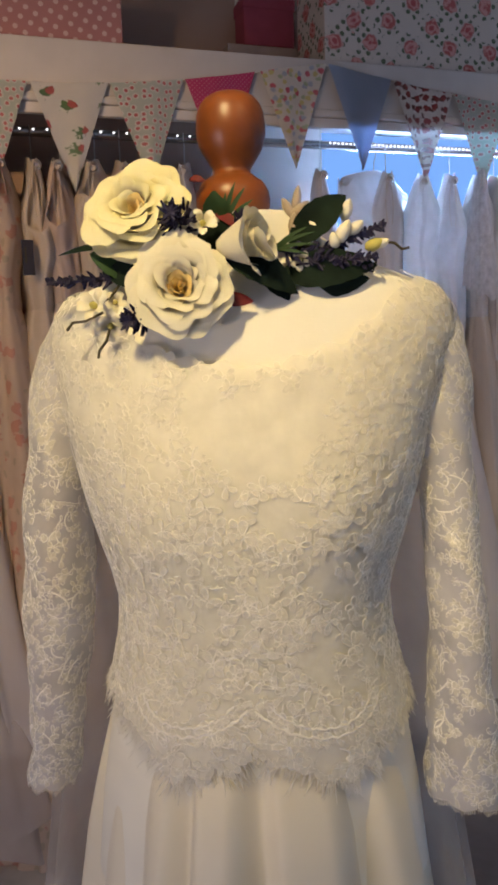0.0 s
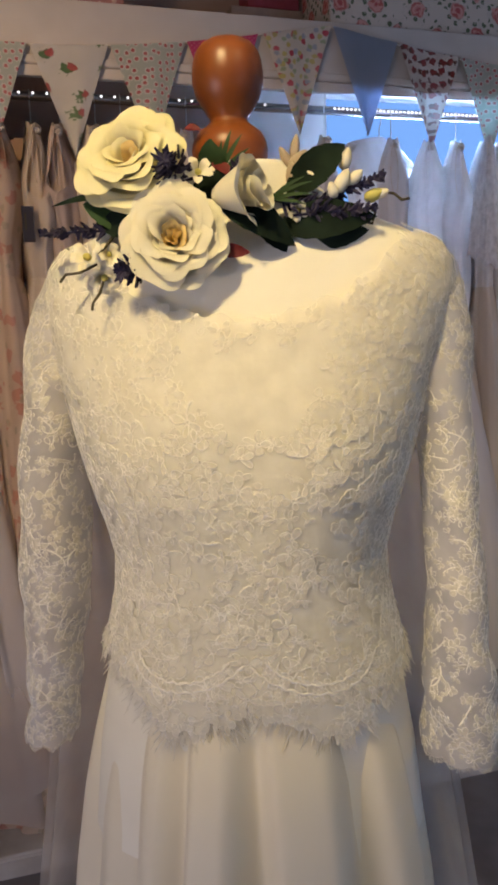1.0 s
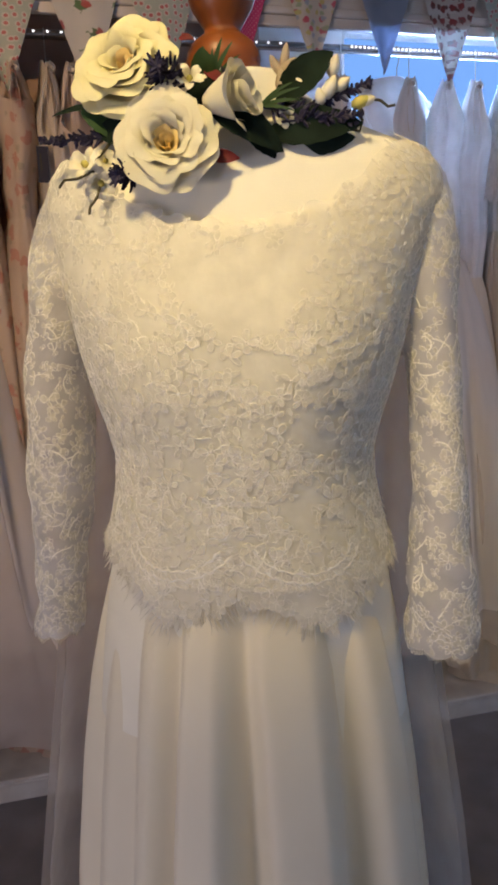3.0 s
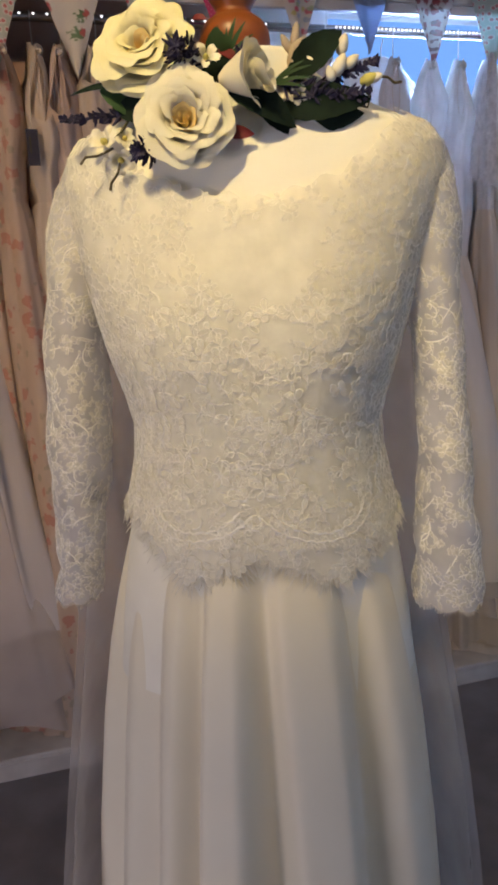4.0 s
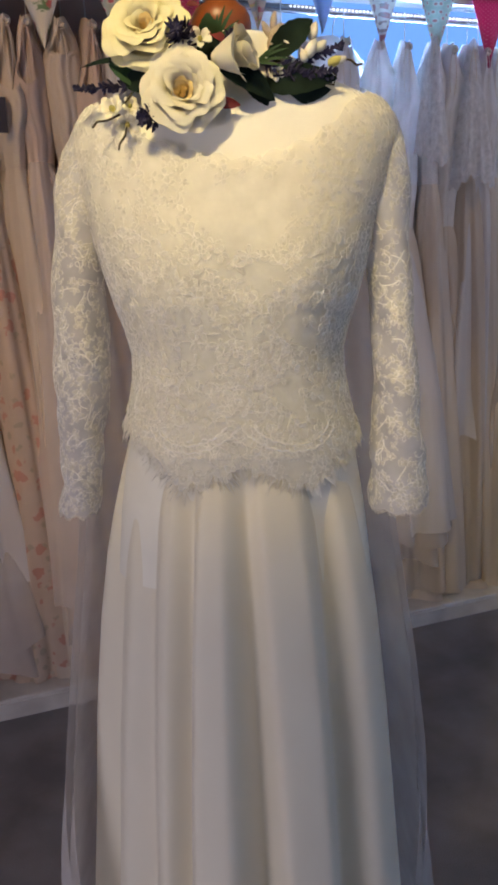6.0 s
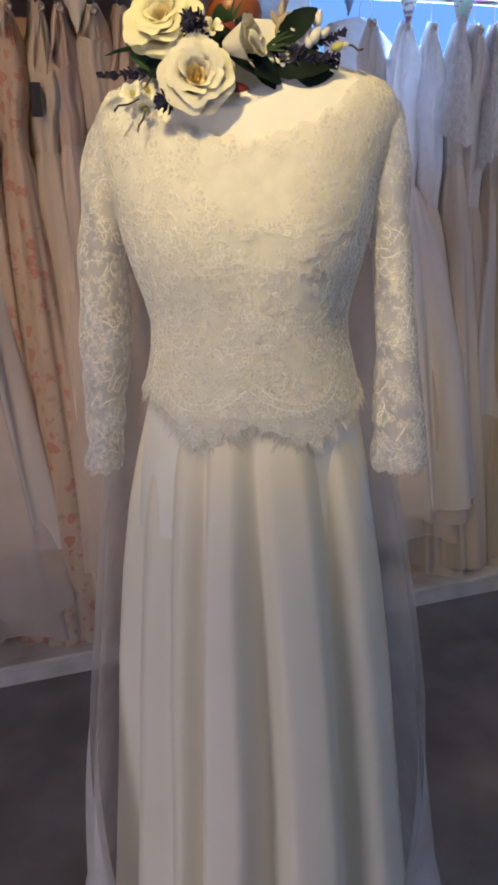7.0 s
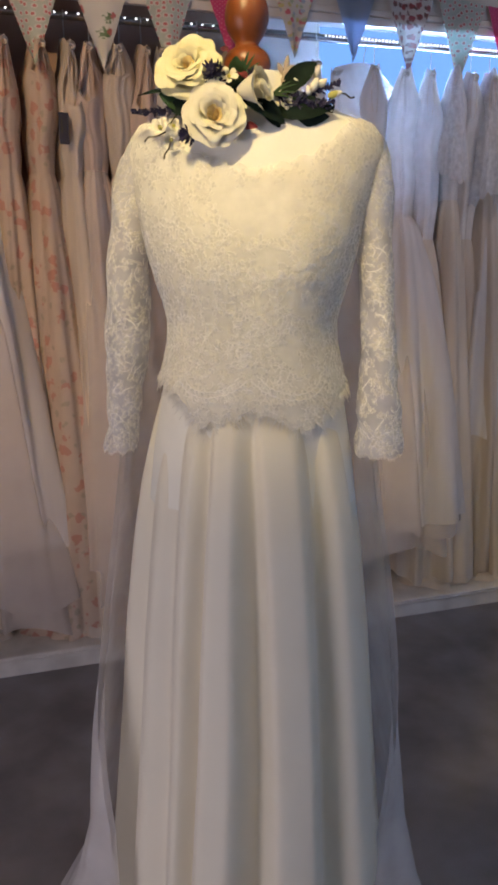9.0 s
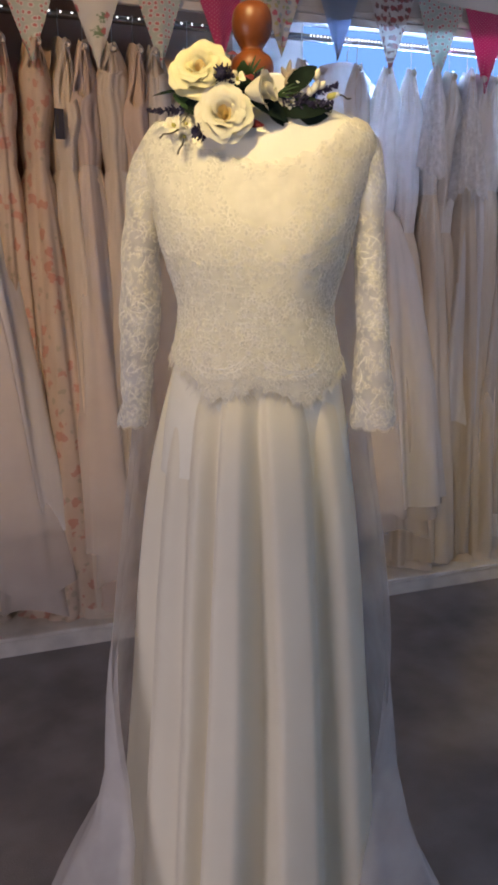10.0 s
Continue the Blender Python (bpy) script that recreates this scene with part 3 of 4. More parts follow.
# eyelash fringe along the hem
fringe = Pile()
for th0 in np.arange(-1.75, 1.75, 0.0040):
    z0 = float(hem_z(np.array(th0)))
    slope = float(hem_z(np.array(th0 + 0.03), 0) - hem_z(np.array(th0 - 0.03), 0)) / 0.008
    lean = slope * 0.55 + rs.uniform(-0.25, 0.25)
    long = rs.uniform(0.009, 0.019) * (1.0 if rs.rand() < 0.85 else 1.5)
    q = np.linspace(0, 1, 4)
    p, n, w = frame_on(lace_body, th0 + lean * long * q / 0.13, z0 + 0.007 - long * q * math.cos(min(abs(lean), 1.2)), 0.0)
    p = p + n * (0.003 * q[:, None] ** 2 * rs.uniform(-0.3, 1.4))
    fringe.add(*tube(p, 0.00048, 3, [1, 1, 0.8, 0.4]))
fringe.build("fringe", M_CORD, lace, "short ivory eyelash threads", kind="stuff")

for side, sign in (("l", -1), ("r", 1)):
    fn = sleeve_fn(side)
    bottom = SLEEVES[side][-1][0]
    th = np.linspace(-np.pi, np.pi, 65)[:-1]
    rows = []
    for s in np.linspace(0, 1, 60):
        z = (bottom - 0.005 * np.abs(np.sin(th * 4))) * (1 - s) + (SLEEVES[side][0][0] - 0.001) * s
        rows.append(fn(th, z, 0.0))
    sleeve = part_raw("sleeve", np.concatenate(rows), grid_faces(60, 64, True), M_SLEEVE, lace, "sheer net sleeve with corded lace appliques")
    sl = Cords(fn)
    pts = []

    def pick_sleeve():
        th0, z0 = rs.uniform(-1.9, 1.9), rs.uniform(bottom + 0.003, 1.495)
        band = sign * th0
        d = 0.85 if band > 0.25 + 0.5 * math.sin(z0 * 34) else 0.22
        if z0 < bottom + 0.03 or z0 > 1.46:
            d = 0.9
        if side == "r" and 1.33 < z0 < 1.42 and band < 0.9:
            d = 0.08
        if side == "r" and 1.10 < z0 < 1.14:
            d *= 0.4
        p = fn(np.array(th0), np.array(z0), 0.0)
        return (th0, z0, p[0], p[1]) if rs.rand() < d else None

    for th0, z0, x, y in scatter(rs, 2600, pick_sleeve, 0.0072):
        sl.flower(rs, th0, z0, rs.uniform(0.005, 0.0085))
        if rs.rand() < 0.2:
            sl.stem(rs, th0, z0 if z0 > bottom + 0.03 else z0 + 0.02, rs.uniform(0.015, 0.03), rs.uniform(0, 6.28))
    for k in np.arange(-3.1, 3.1, 0.05):
        z0 = bottom - 0.005 * abs(math.sin(k * 4))
        q = np.linspace(0, 1, 3)
        p, n, w = frame_on(fn, k + 0 * q, z0 + 0.001 - rs.uniform(0.002, 0.006) * q, 0.0)
        sl.cord.add(*tube(p, 0.0004, 3))
    sl.cord.build("sleeve_cording", M_CORD, sleeve, kind="stuff")
    sl.fill.build("sleeve_petals", M_FILL, sleeve, kind="stuff")

# ---- tulle train behind ----
train = empty("tulle_train", FORM, "sheer white tulle train falling behind the gown to the carpet", "train")
VZ = [0.003, 0.10, 0.20, 0.30, 0.40, 0.57, 0.69, 0.84, 1.02, 1.20, 1.36, 1.48]
VL = [-0.475, -0.430, -0.375, -0.318, -0.296, -0.280, -0.265, -0.246, -0.222, -0.205, -0.185, -0.150]
VR = [0.42, 0.370, 0.315, 0.278, 0.258, 0.246, 0.238, 0.222, 0.196, 0.180, 0.165, 0.140]
VY = [0.50, 0.44, 0.40, 0.36, 0.33, 0.30, 0.28, 0.25, 0.215, 0.18, 0.15, 0.115]


def train_at(q, z, inset=0.0):
    """q runs from -1 at the left edge round the back to 1 at the right edge."""
    l, r, y = (np.interp(z, VZ, t) for t in (VL, VR, VY))
    ang = q * (1.60 + 1.0 * np.clip((0.75 - z) / 0.6, 0, 1))
    cx, hw = (l + r) / 2, (r - l) / 2 - inset
    wave = 1 + (0.015 * np.sin(q * 12 + z * 1.4 + inset * 60) + 0.008 * np.sin(q * 27 + 1.3 - z * 3)) * np.clip(1.4 - z, 0, 1.2)
    edge = np.interp(z, [0, 0.12, 0.4, 1.0], [-0.16, -0.10, -0.02, 0.02])
    c = np.cos(ang)
    deep = np.where(c > 0, (y - edge) * c, 0.09 * c)
    return np.stack([cx + hw * np.sin(ang) * wave, edge + deep * wave - inset * np.sign(c), z + 0 * q], axis=-1)


for inset, name in ((0.0, "outer_layer"), (0.009, "inner_layer")):
    Q, Z = np.meshgrid(np.linspace(-1, 1, 161), np.linspace(0.004, 1.48, 60))
    part_raw(name, train_at(Q, Z, inset).reshape(-1, 3), grid_faces(60, 161, False), M_TULLE, train)

# ---- flower crown ----
crown = empty("flower_crown", FORM, "cream fabric roses, lavender and dark leaves round the form's neck", "flower crown")


def aim(at, facing, turn=0.0):
    q = Vector(facing).to_track_quat("Z", "Y").to_matrix().to_4x4()
    return Matrix.Translation(at) @ q @ Matrix.Rotation(turn, 4, "Z")


def petal_mesh(rs, r0, height, half, flare, curl, material, ruffle=0.07):
    U, V = np.meshgrid(np.linspace(-1, 1, 13), np.linspace(0, 1, 11))
    wide = half * np.sin(np.pi * (0.16 + 0.72 * V)) ** 0.55
    tip = V * (1 - rs.uniform(0.05, 0.12) * np.abs(U + rs.uniform(-0.2, 0.2)) ** rs.uniform(2.2, 3.0))
    ang = U * wide
    ph = rs.uniform(0, 6.28)
    over = np.clip(tip - 0.68, 0, 1) / 0.32
    rad = r0 * (0.30 + 0.70 * tip ** 0.55) + flare * tip ** 1.6 + curl * 1.35 * over ** 1.7 + ruffle * r0 * np.sin(U * 4 + ph) * tip ** 2
    z = height * tip ** 0.8 - curl * 1.0 * over ** 2.0 + ruffle * 0.6 * r0 * np.cos(U * 5 + ph) * tip ** 3
    verts = np.stack([rad * np.sin(ang), -rad * np.cos(ang), z], axis=-1).reshape(-1, 3)
    return mesh_of("petal", verts, grid_faces(11, 13, False), material)


def rose(at, facing, size, rings, material, label, seed):
    rs = np.random.RandomState(seed)
    base = new("rose")
    base.empty_display_size = 0.02
    base.parent, base.matrix_basis = crown, aim(at, facing, rs.uniform(0, 6))
    base["label"] = label
    turn = 0.0
    for count, r0, height, half, flare, curl, heart in rings:
        for i in range(count):
            me = petal_mesh(rs, r0 * size * rs.uniform(0.93, 1.07), height * size * rs.uniform(0.86, 1.10), half, flare * size, curl * size * rs.uniform(0.7, 1.3), M_HEART if heart else material)
            ob = new("petal", me)
            ob.parent = base
            turn += 6.283 / count + rs.uniform(-0.15, 0.15)
            ob.matrix_basis = Matrix.Rotation(turn, 4, "Z") @ Matrix.Rotation(rs.uniform(-0.14, 0.14), 4, "X") @ Matrix.Rotation(rs.uniform(-0.1, 0.1), 4, "Y")
        turn += 0.7
    return base


OPEN_ROSE = [(2, 0.07, 0.40, 2.0, 0.00, 0.01, True), (3, 0.14, 0.46, 1.4, 0.00, 0.03, True), (4, 0.21, 0.53, 1.15, 0.00, 0.05, True), (4, 0.30, 0.62, 1.15, 0.00, 0.07, False), (5, 0.39, 0.70, 0.98, 0.00, 0.09, False), (5, 0.48, 0.73, 1.0, 0.01, 0.11, False), (5, 0.57, 0.71, 1.05, 0.02, 0.13, False), (5, 0.66, 0.62, 1.05, 0.04, 0.15, False), (5, 0.74, 0.48, 1.05, 0.06, 0.15, False), (5, 0.78, 0.32, 1.05, 0.08, 0.10, False)]
BUD_ROSE = [(2, 0.10, 0.80, 2.2, 0.0, 0.02, True), (3, 0.18, 0.86, 1.8, 0.0, 0.03, False), (3, 0.26, 0.92, 1.7, 0.0, 0.05, False), (3, 0.34, 0.92, 1.6, 0.02, 0.08, False), (4, 0.40, 0.78, 1.35, 0.03, 0.10, False)]
rose((-0.086, -0.075, 1.588), (-0.22, -0.88, 0.46), 0.0450, OPEN_ROSE, M_PETAL, "large open cream rose with a yellow heart", 3)
rose((-0.054, -0.098, 1.528), (0.06, -0.97, 0.22), 0.0415, OPEN_ROSE, M_PETAL_W, "open pale cream rose with a peach heart", 8)
rose((-0.022, -0.100, 1.562), (0.93, -0.32, 0.12), 0.046, BUD_ROSE, M_PETAL_W, "half-open cream rose bud", 5)


def leaf(a, b, width, normal, material, label="", fold=0.25, name="leaf"):
    a, b, nn = Vector(a), Vector(b), Vector(normal).normalized()
    d = b - a
    side = d.cross(nn).normalized()
    verts, rows = [], 13
    for i in range(rows):
        t = i / (rows - 1)
        w = width * 0.5 * (math.sin(math.pi * t ** 0.8) ** 0.8 if 0 < t < 1 else 0.02) * (1 + 0.07 * (i % 2))
        c = a + d * t + nn * (0.12 * d.length * math.sin(math.pi * t))
        for k in (-1, -0.5, 0, 0.5, 1):
            verts.append(c + side * w * k + nn * abs(k) * w * fold)
    for p in list(verts):
        verts.append(p - nn * 0.0004)
    f = grid_faces(rows, 5, False)
    n5 = rows * 5
    f += [tuple(i + n5 for i in q)[::-1] for q in f]
    return part_raw(name, verts, f, material, crown, label)


leaf((0.034, -0.074, 1.564), (0.082, -0.066, 1.604), 0.027, (0.2, -0.95, 0.3), M_LEAF, "dark green serrated fabric leaf")
leaf((0.026, -0.078, 1.540), (0.106, -0.074, 1.546), 0.030, (0.05, -1, 0.15), M_LEAF, fold=0.1)
leaf((0.050, -0.076, 1.530), (0.100, -0.070, 1.536), 0.020, (0.05, -1, -0.1), M_LEAF, fold=0.1)
leaf((-0.020, -0.096, 1.560), (0.040, -0.086, 1.524), 0.028, (0.1, -0.95, 0.3), M_LEAF)
leaf((0.010, -0.075, 1.545), (0.040, -0.080, 1.518), 0.020, (0.2, -0.9, 0.1), M_LEAF)
leaf((-0.030, -0.060, 1.580), (-0.026, -0.075, 1.610), 0.020, (0.3, -0.9, 0.2), M_LEAF2)
leaf((-0.085, -0.070, 1.545), (-0.128, -0.085, 1.562), 0.026, (-0.2, -0.9, 0.3), M_LEAF2, "mid-green fabric leaf")
leaf((-0.070, -0.080, 1.545), (-0.118, -0.082, 1.545), 0.026, (-0.1, -0.95, 0.1), M_LEAF)
leaf((-0.045, -0.070, 1.560), (-0.010, -0.085, 1.580), 0.022, (0, -0.9, 0.3), M_LEAF)
leaf((-0.100, -0.060, 1.57), (-0.160, -0.060, 1.565), 0.006, (0, -0.9, 0.3), M_LEAF)
leaf((-0.025, -0.075, 1.592), (-0.008, -0.086, 1.578), 0.010, (0.3, -0.9, 0.3), M_RED, "dark red fabric leaf")
leaf((-0.022, -0.096, 1.522), (0.004, -0.096, 1.519), 0.011, (0, -0.9, 0.0), M_RED)
leaf((-0.048, -0.05, 1.625), (-0.034, -0.055, 1.622), 0.007, (0, -0.9, 0.4), M_RED)
for dx, dz in ((0.012, 0.034), (0.020, 0.030), (0.004, 0.026), (0.026, 0.02), (-0.004, 0.028)):
    leaf((-0.020, -0.072, 1.580), (-0.020 + dx, -0.086, 1.580 + dz), 0.004, (0, -0.9, 0.3), M_LEAF2, fold=0.1, name="needle_leaf")
for dx, dz in ((0.034, 0.010), (0.036, 0.000), (0.028, 0.014), (0.030, -0.008)):
    leaf((0.020, -0.085, 1.560), (0.020 + dx, -0.092, 1.562 + dz), 0.003, (0, -0.9, 0.3), M_LEAF2, fold=0.1, name="needle_leaf")


def lavender(a, b, radius, seed, density_=90):
    rs = np.random.RandomState(seed)
    a, b = np.array(a), np.array(b)
    d = (b - a) / np.linalg.norm(b - a)
    p1 = np.cross(d, [0.2, 0.4, 0.9])
    p1 /= np.linalg.norm(p1)
    p2 = np.cross(d, p1)
    pile = Pile()
    pile.add(*tube([a - d * 0.012, (a + b) / 2, b], 0.0011, 5))
    for i in range(density_):
        t = rs.rand() ** 0.9
        k = rs.uniform(0, 6.28)
        out = p1 * math.cos(k) + p2 * math.sin(k)
        root = a + (b - a) * t
        long = radius * rs.uniform(0.6, 1.15) * (1 - 0.55 * t)
        tip = root + out * long + d * long * rs.uniform(0.3, 0.9)
        mid = root * 0.45 + tip * 0.55
        pile.add(*tube([root, mid, tip], 0.0015, 5, [0.5, 1.1, 0.5]))
    pile.build("lavender_sprig", M_LAV, crown, "dark purple lavender sprig")


lavender((-0.110, -0.085, 1.541), (-0.165, -0.080, 1.541), 0.009, 1, 80)
lavender((-0.047, -0.085, 1.577), (-0.058, -0.115, 1.586), 0.019, 2, 120)
lavender((0.030, -0.085, 1.558), (0.098, -0.075, 1.546), 0.013, 3, 120)
lavender((0.060, -0.075, 1.560), (0.112, -0.070, 1.578), 0.010, 4, 90)
lavender((0.050, -0.085, 1.548), (0.105, -0.080, 1.552), 0.010, 5, 80)
lavender((-0.080, -0.100, 1.512), (-0.094, -0.118, 1.506), 0.015, 6, 90)
lavender((-0.015, -0.080, 1.575), (0.000, -0.088, 1.590), 0.010, 7, 60)


def blossom(at, facing, size, seed, material=M_BUD):
    rs = np.random.RandomState(seed)
    base = new("blossom")
    base.empty_display_size = 0.01
    base.parent, base.matrix_basis = crown, aim(at, facing)
    base["label"] = "small white fabric blossom"
    for i in range(5):
        ob = new("petal", petal_mesh(rs, size * 0.5, size * 0.7, 0.62, size * 0.25, size * 0.15, material))
        ob.parent, ob.matrix_basis = base, Matrix.Rotation(i * 1.257 + rs.uniform(-0.2, 0.2), 4, "Z")
    v_, f_ = lathe([(0.0003, 0), (size * 0.18, size * 0.1), (size * 0.22, size * 0.3), (size * 0.12, size * 0.5), (0.0003, size * 0.55)], 8)
    part_raw("stamen", v_, f_, M_YELLOW, base, "yellow stamens")


blossom((-0.035, -0.095, 1.580), (0.2, -0.9, 0.3), 0.012, 1)
blossom((0.060, -0.070, 1.582), (0.1, -0.9, 0.4), 0.011, 7)
blossom((-0.126, -0.080, 1.520), (-0.4, -0.8, 0.3), 0.015, 4)
blossom((-0.112, -0.095, 1.505), (0.1, -0.8, -0.5), 0.013, 5)
blossom((-0.110, -0.085, 1.522), (0.4, -0.8, 0.2), 0.010, 6)
blossom((0.042, -0.082, 1.552), (0.1, -0.9, -0.3), 0.009, 9)


def bud(at, size, stretch, material, name, tilt, label):
    prof_ = [(0.0003, -1), (0.45, -0.8), (0.62, -0.3), (0.55, 0.25), (0.3, 0.75), (0.0003, 1)]
    v_, f_ = lathe([(r * size, z * size * stretch) for r, z in prof_], 10)
    ob = part_raw(name, v_, f_, material, crown, label)
    ob.matrix_basis = Matrix.Translation(at) @ Euler(tilt).to_matrix().to_4x4()


bud((0.104, -0.072, 1.563), 0.0085, 1.0, M_YELLOW, "bud", (0.3, 1.2, 0), "small yellow-green bud")
bud((0.110, -0.072, 1.564), 0.0068, 1.0, M_BUD, "bud", (0.3, 1.3, 0), "cream bud tip")
bud((0.078, -0.082, 1.573), 0.0092, 1.1, M_BUD, "bud", (0.2, 0.5, 0), "round white bud")
bud((0.088, -0.076, 1.576), 0.0082, 1.1, M_BUD, "bud", (0.2, 0.9, 0), "round white bud")
bud((0.082, -0.070, 1.592), 0.0085, 1.1, M_BUD, "bud", (0.3, 0.3, 0), "round white bud")
bud((0.070, -0.084, 1.566), 0.007, 1.0, M_BUD, "bud", (0.3, -0.3, 0), "round white bud")
bud((0.042, -0.060, 1.604), 0.0065, 1.7, M_FELT, "bud", (0.1, 0.15, 0), "beige felt bud")
bud((0.034, -0.064, 1.596), 0.0065, 1.5, M_FELT, "bud", (0.2, -0.5, 0), "beige felt bud")
bud((0.044, -0.068, 1.594), 0.0068, 1.5, M_FELT, "bud", (0.2, 0.9, 0), "beige felt bud")
bud((0.038, -0.074, 1.582), 0.0068, 1.3, M_FELT, "bud", (0.2, 0.1, 0), "beige felt bud")
for pts in ([(-0.120, -0.085, 1.515), (-0.132, -0.095, 1.508), (-0.142, -0.098, 1.507), (-0.147, -0.098, 1.501)],
            [(-0.112, -0.098, 1.503), (-0.114, -0.104, 1.492), (-0.120, -0.106, 1.484), (-0.121, -0.107, 1.478)],
            [(0.110, -0.072, 1.565), (0.120, -0.074, 1.563), (0.126, -0.074, 1.558), (0.132, -0.074, 1.559)],
            [(-0.100, -0.08, 1.545), (-0.108, -0.088, 1.532), (-0.116, -0.092, 1.522)],
            [(0.094, -0.06, 1.545), (0.104, -0.062, 1.542), (0.106, -0.066, 1.550), (0.100, -0.066, 1.556)]):
    v_, f_ = tube(pts, 0.0012, 6)
    part_raw("stem", v_, f_, M_STEM, crown)
# the wired ring that carries the flowers
ang = np.linspace(0, 2 * np.pi, 41)
v_, f_ = tube([(0.105 * math.sin(a) - 0.01, -0.012 - 0.070 * math.cos(a), 1.552 + 0.012 * math.cos(a)) for a in ang], 0.003, 8)
part_raw("ring", v_, f_, M_STEM, crown, "twisted brown wire ring")

# ---- clothes rail, bunting and boxes ----
RAIL_Y, RAIL_Z = 2.22, 2.09
rail = empty("clothes_rail", pose(0, 0, 0), "chrome clothes rail under the shelf, its glints made as glowing dots", "clothes rail")
v_, f_ = tube([(x, RAIL_Y, RAIL_Z) for x in np.linspace(X0, X1, 12)], 0.0125, 16)
part_raw("tube", v_, f_, M_CHROME, rail)
for x in (-0.9, 0.62, 2.2):
    part("bracket", box(x - 0.012, RAIL_Y - 0.012, RAIL_Z, x + 0.012, RAIL_Y + 0.012, 2.262, 0.003), M_CHROME, rail)
# emissive dots in place of the bright spots mirrored in the chrome tube
M_GLINT = bpy.data.materials.new("glowing_glint")
M_GLINT.use_nodes = True
p_ = M_GLINT.node_tree.nodes["Principled BSDF"]
p_.inputs["Base Color"].default_value = (0.9, 0.9, 0.9, 1)
p_.inputs["Emission Color"].default_value, p_.inputs["Emission Strength"].default_value = (1.0, 0.97, 0.92, 1), 2.5
rail_glints = Pile()
for x in list(np.arange(-0.6, 0.75, 0.036)) + list(np.arange(0.95, 2.4, 0.0135)):
    v_, f_ = lathe([(0.0002, -0.003), (0.003, -0.0015), (0.003, 0.0015), (0.0002, 0.003)], 6)
    rail_glints.add(v_ + np.array([x, RAIL_Y - 0.0125, RAIL_Z + 0.004]), f_)
rail_glints.build("rail_glints", M_GLINT, rail, "row of tiny glowing dots for the glints on the chrome", kind="stuff")

R_, G_, PK = (0.50, 0.10, 0.10), (0.10, 0.22, 0.09), (0.62, 0.30, 0.32)
F_ROSE = printed("cotton_rose_sprig", (0.72, 0.70, 0.64), [(G_, 0.012, 0.6, 0.55, 0.7), (R_, 0.0, 0.6, 0.40, 0.35)], 26, 0.30, thin=0.3, jitter=0.6)
F_MINT = printed("cotton_mint_dots", (0.50, 0.57, 0.50), [((0.68, 0.68, 0.62), 0.0, 1.0, 1.25, 0.15), ((0.58, 0.09, 0.11), 0.0, 1.0, 0.68, 0.2)], 50, 0.28, thin=0.3, jitter=0.6)
F_PINK = printed("cotton_pink_dots", (0.60, 0.07, 0.19), [((0.72, 0.30, 0.40), 0.0, 1.0, 0.6, 0.0)], 120, 0.28, thin=0.3, jitter=0.0, lattice=45)
F_STAR = printed("cotton_stars", (0.72, 0.68, 0.60), [((0.62, 0.07, 0.13), 0.0, 0.9, 0.60, 0.3), ((0.60, 0.54, 0.16), 1.7, 0.9, 0.52, 0.3), ((0.36, 0.44, 0.54), 3.1, 0.8, 0.45, 0.3), ((0.36, 0.47, 0.26), 5.3, 0.8, 0.42, 0.3)], 30, 0.30, thin=0.3, jitter=0.7)
F_BLUE = printed("cotton_blue_dots", (0.42, 0.50, 0.62), [((0.58, 0.63, 0.70), 0.0, 1.0, 0.5, 0.0)], 140, 0.28, thin=0.55, jitter=0.0, lattice=45)
F_TOY = printed("cotton_toy_print", (0.72, 0.69, 0.63), [((0.34, 0.04, 0.04), 0.0, 1.0, 0.9, 0.6), ((0.15, 0.05, 0.04), 2.3, 1.1, 0.6, 0.7)], 32, 0.30, thin=0.3, jitter=0.5)
string_z = lambda x: np.interp(x, [-0.6, -0.1, 0.17, 0.38, 0.58, 0.78, 0.88, 1.0, 1.2, 1.41, 1.64, 1.9, 2.3], [2.21, 2.168, 2.170, 2.188, 2.215, 2.252, 2.268, 2.250, 2.220, 2.198, 2.180, 2.178, 2.20])
bunting = empty("bunting", pose(0, 0, 0), "string of triangular cotton flags in mixed prints along the shelf", "bunting")
xs = np.linspace(-0.6, 2.3, 60)
v_, f_ = tube([(x, 2.072, float(string_z(x)) - 0.001) for x in xs], 0.0022, 6)
part_raw("tape", v_, f_, M_STRING, bunting)
KINDS = [(F_PINK, "pink spotted cotton flag"), (F_BLUE, "blue spotted cotton flag"), (F_MINT, "mint cotton flag with red dots"), (F_ROSE, "white cotton flag with rose sprigs"), (F_MINT, "mint cotton flag with red dots"), (F_PINK, "bright pink spotted cotton flag"), (F_STAR, "white cotton flag with coloured stars"), (F_BLUE, "blue spotted cotton flag"), (F_TOY, "white cotton flag with dark red toys"), (F_MINT, "mint cotton flag with red dots"), (F_PINK, "bright pink spotted cotton flag"), (F_ROSE, "white cotton flag with rose sprigs"), (F_STAR, "white cotton flag with coloured stars")]
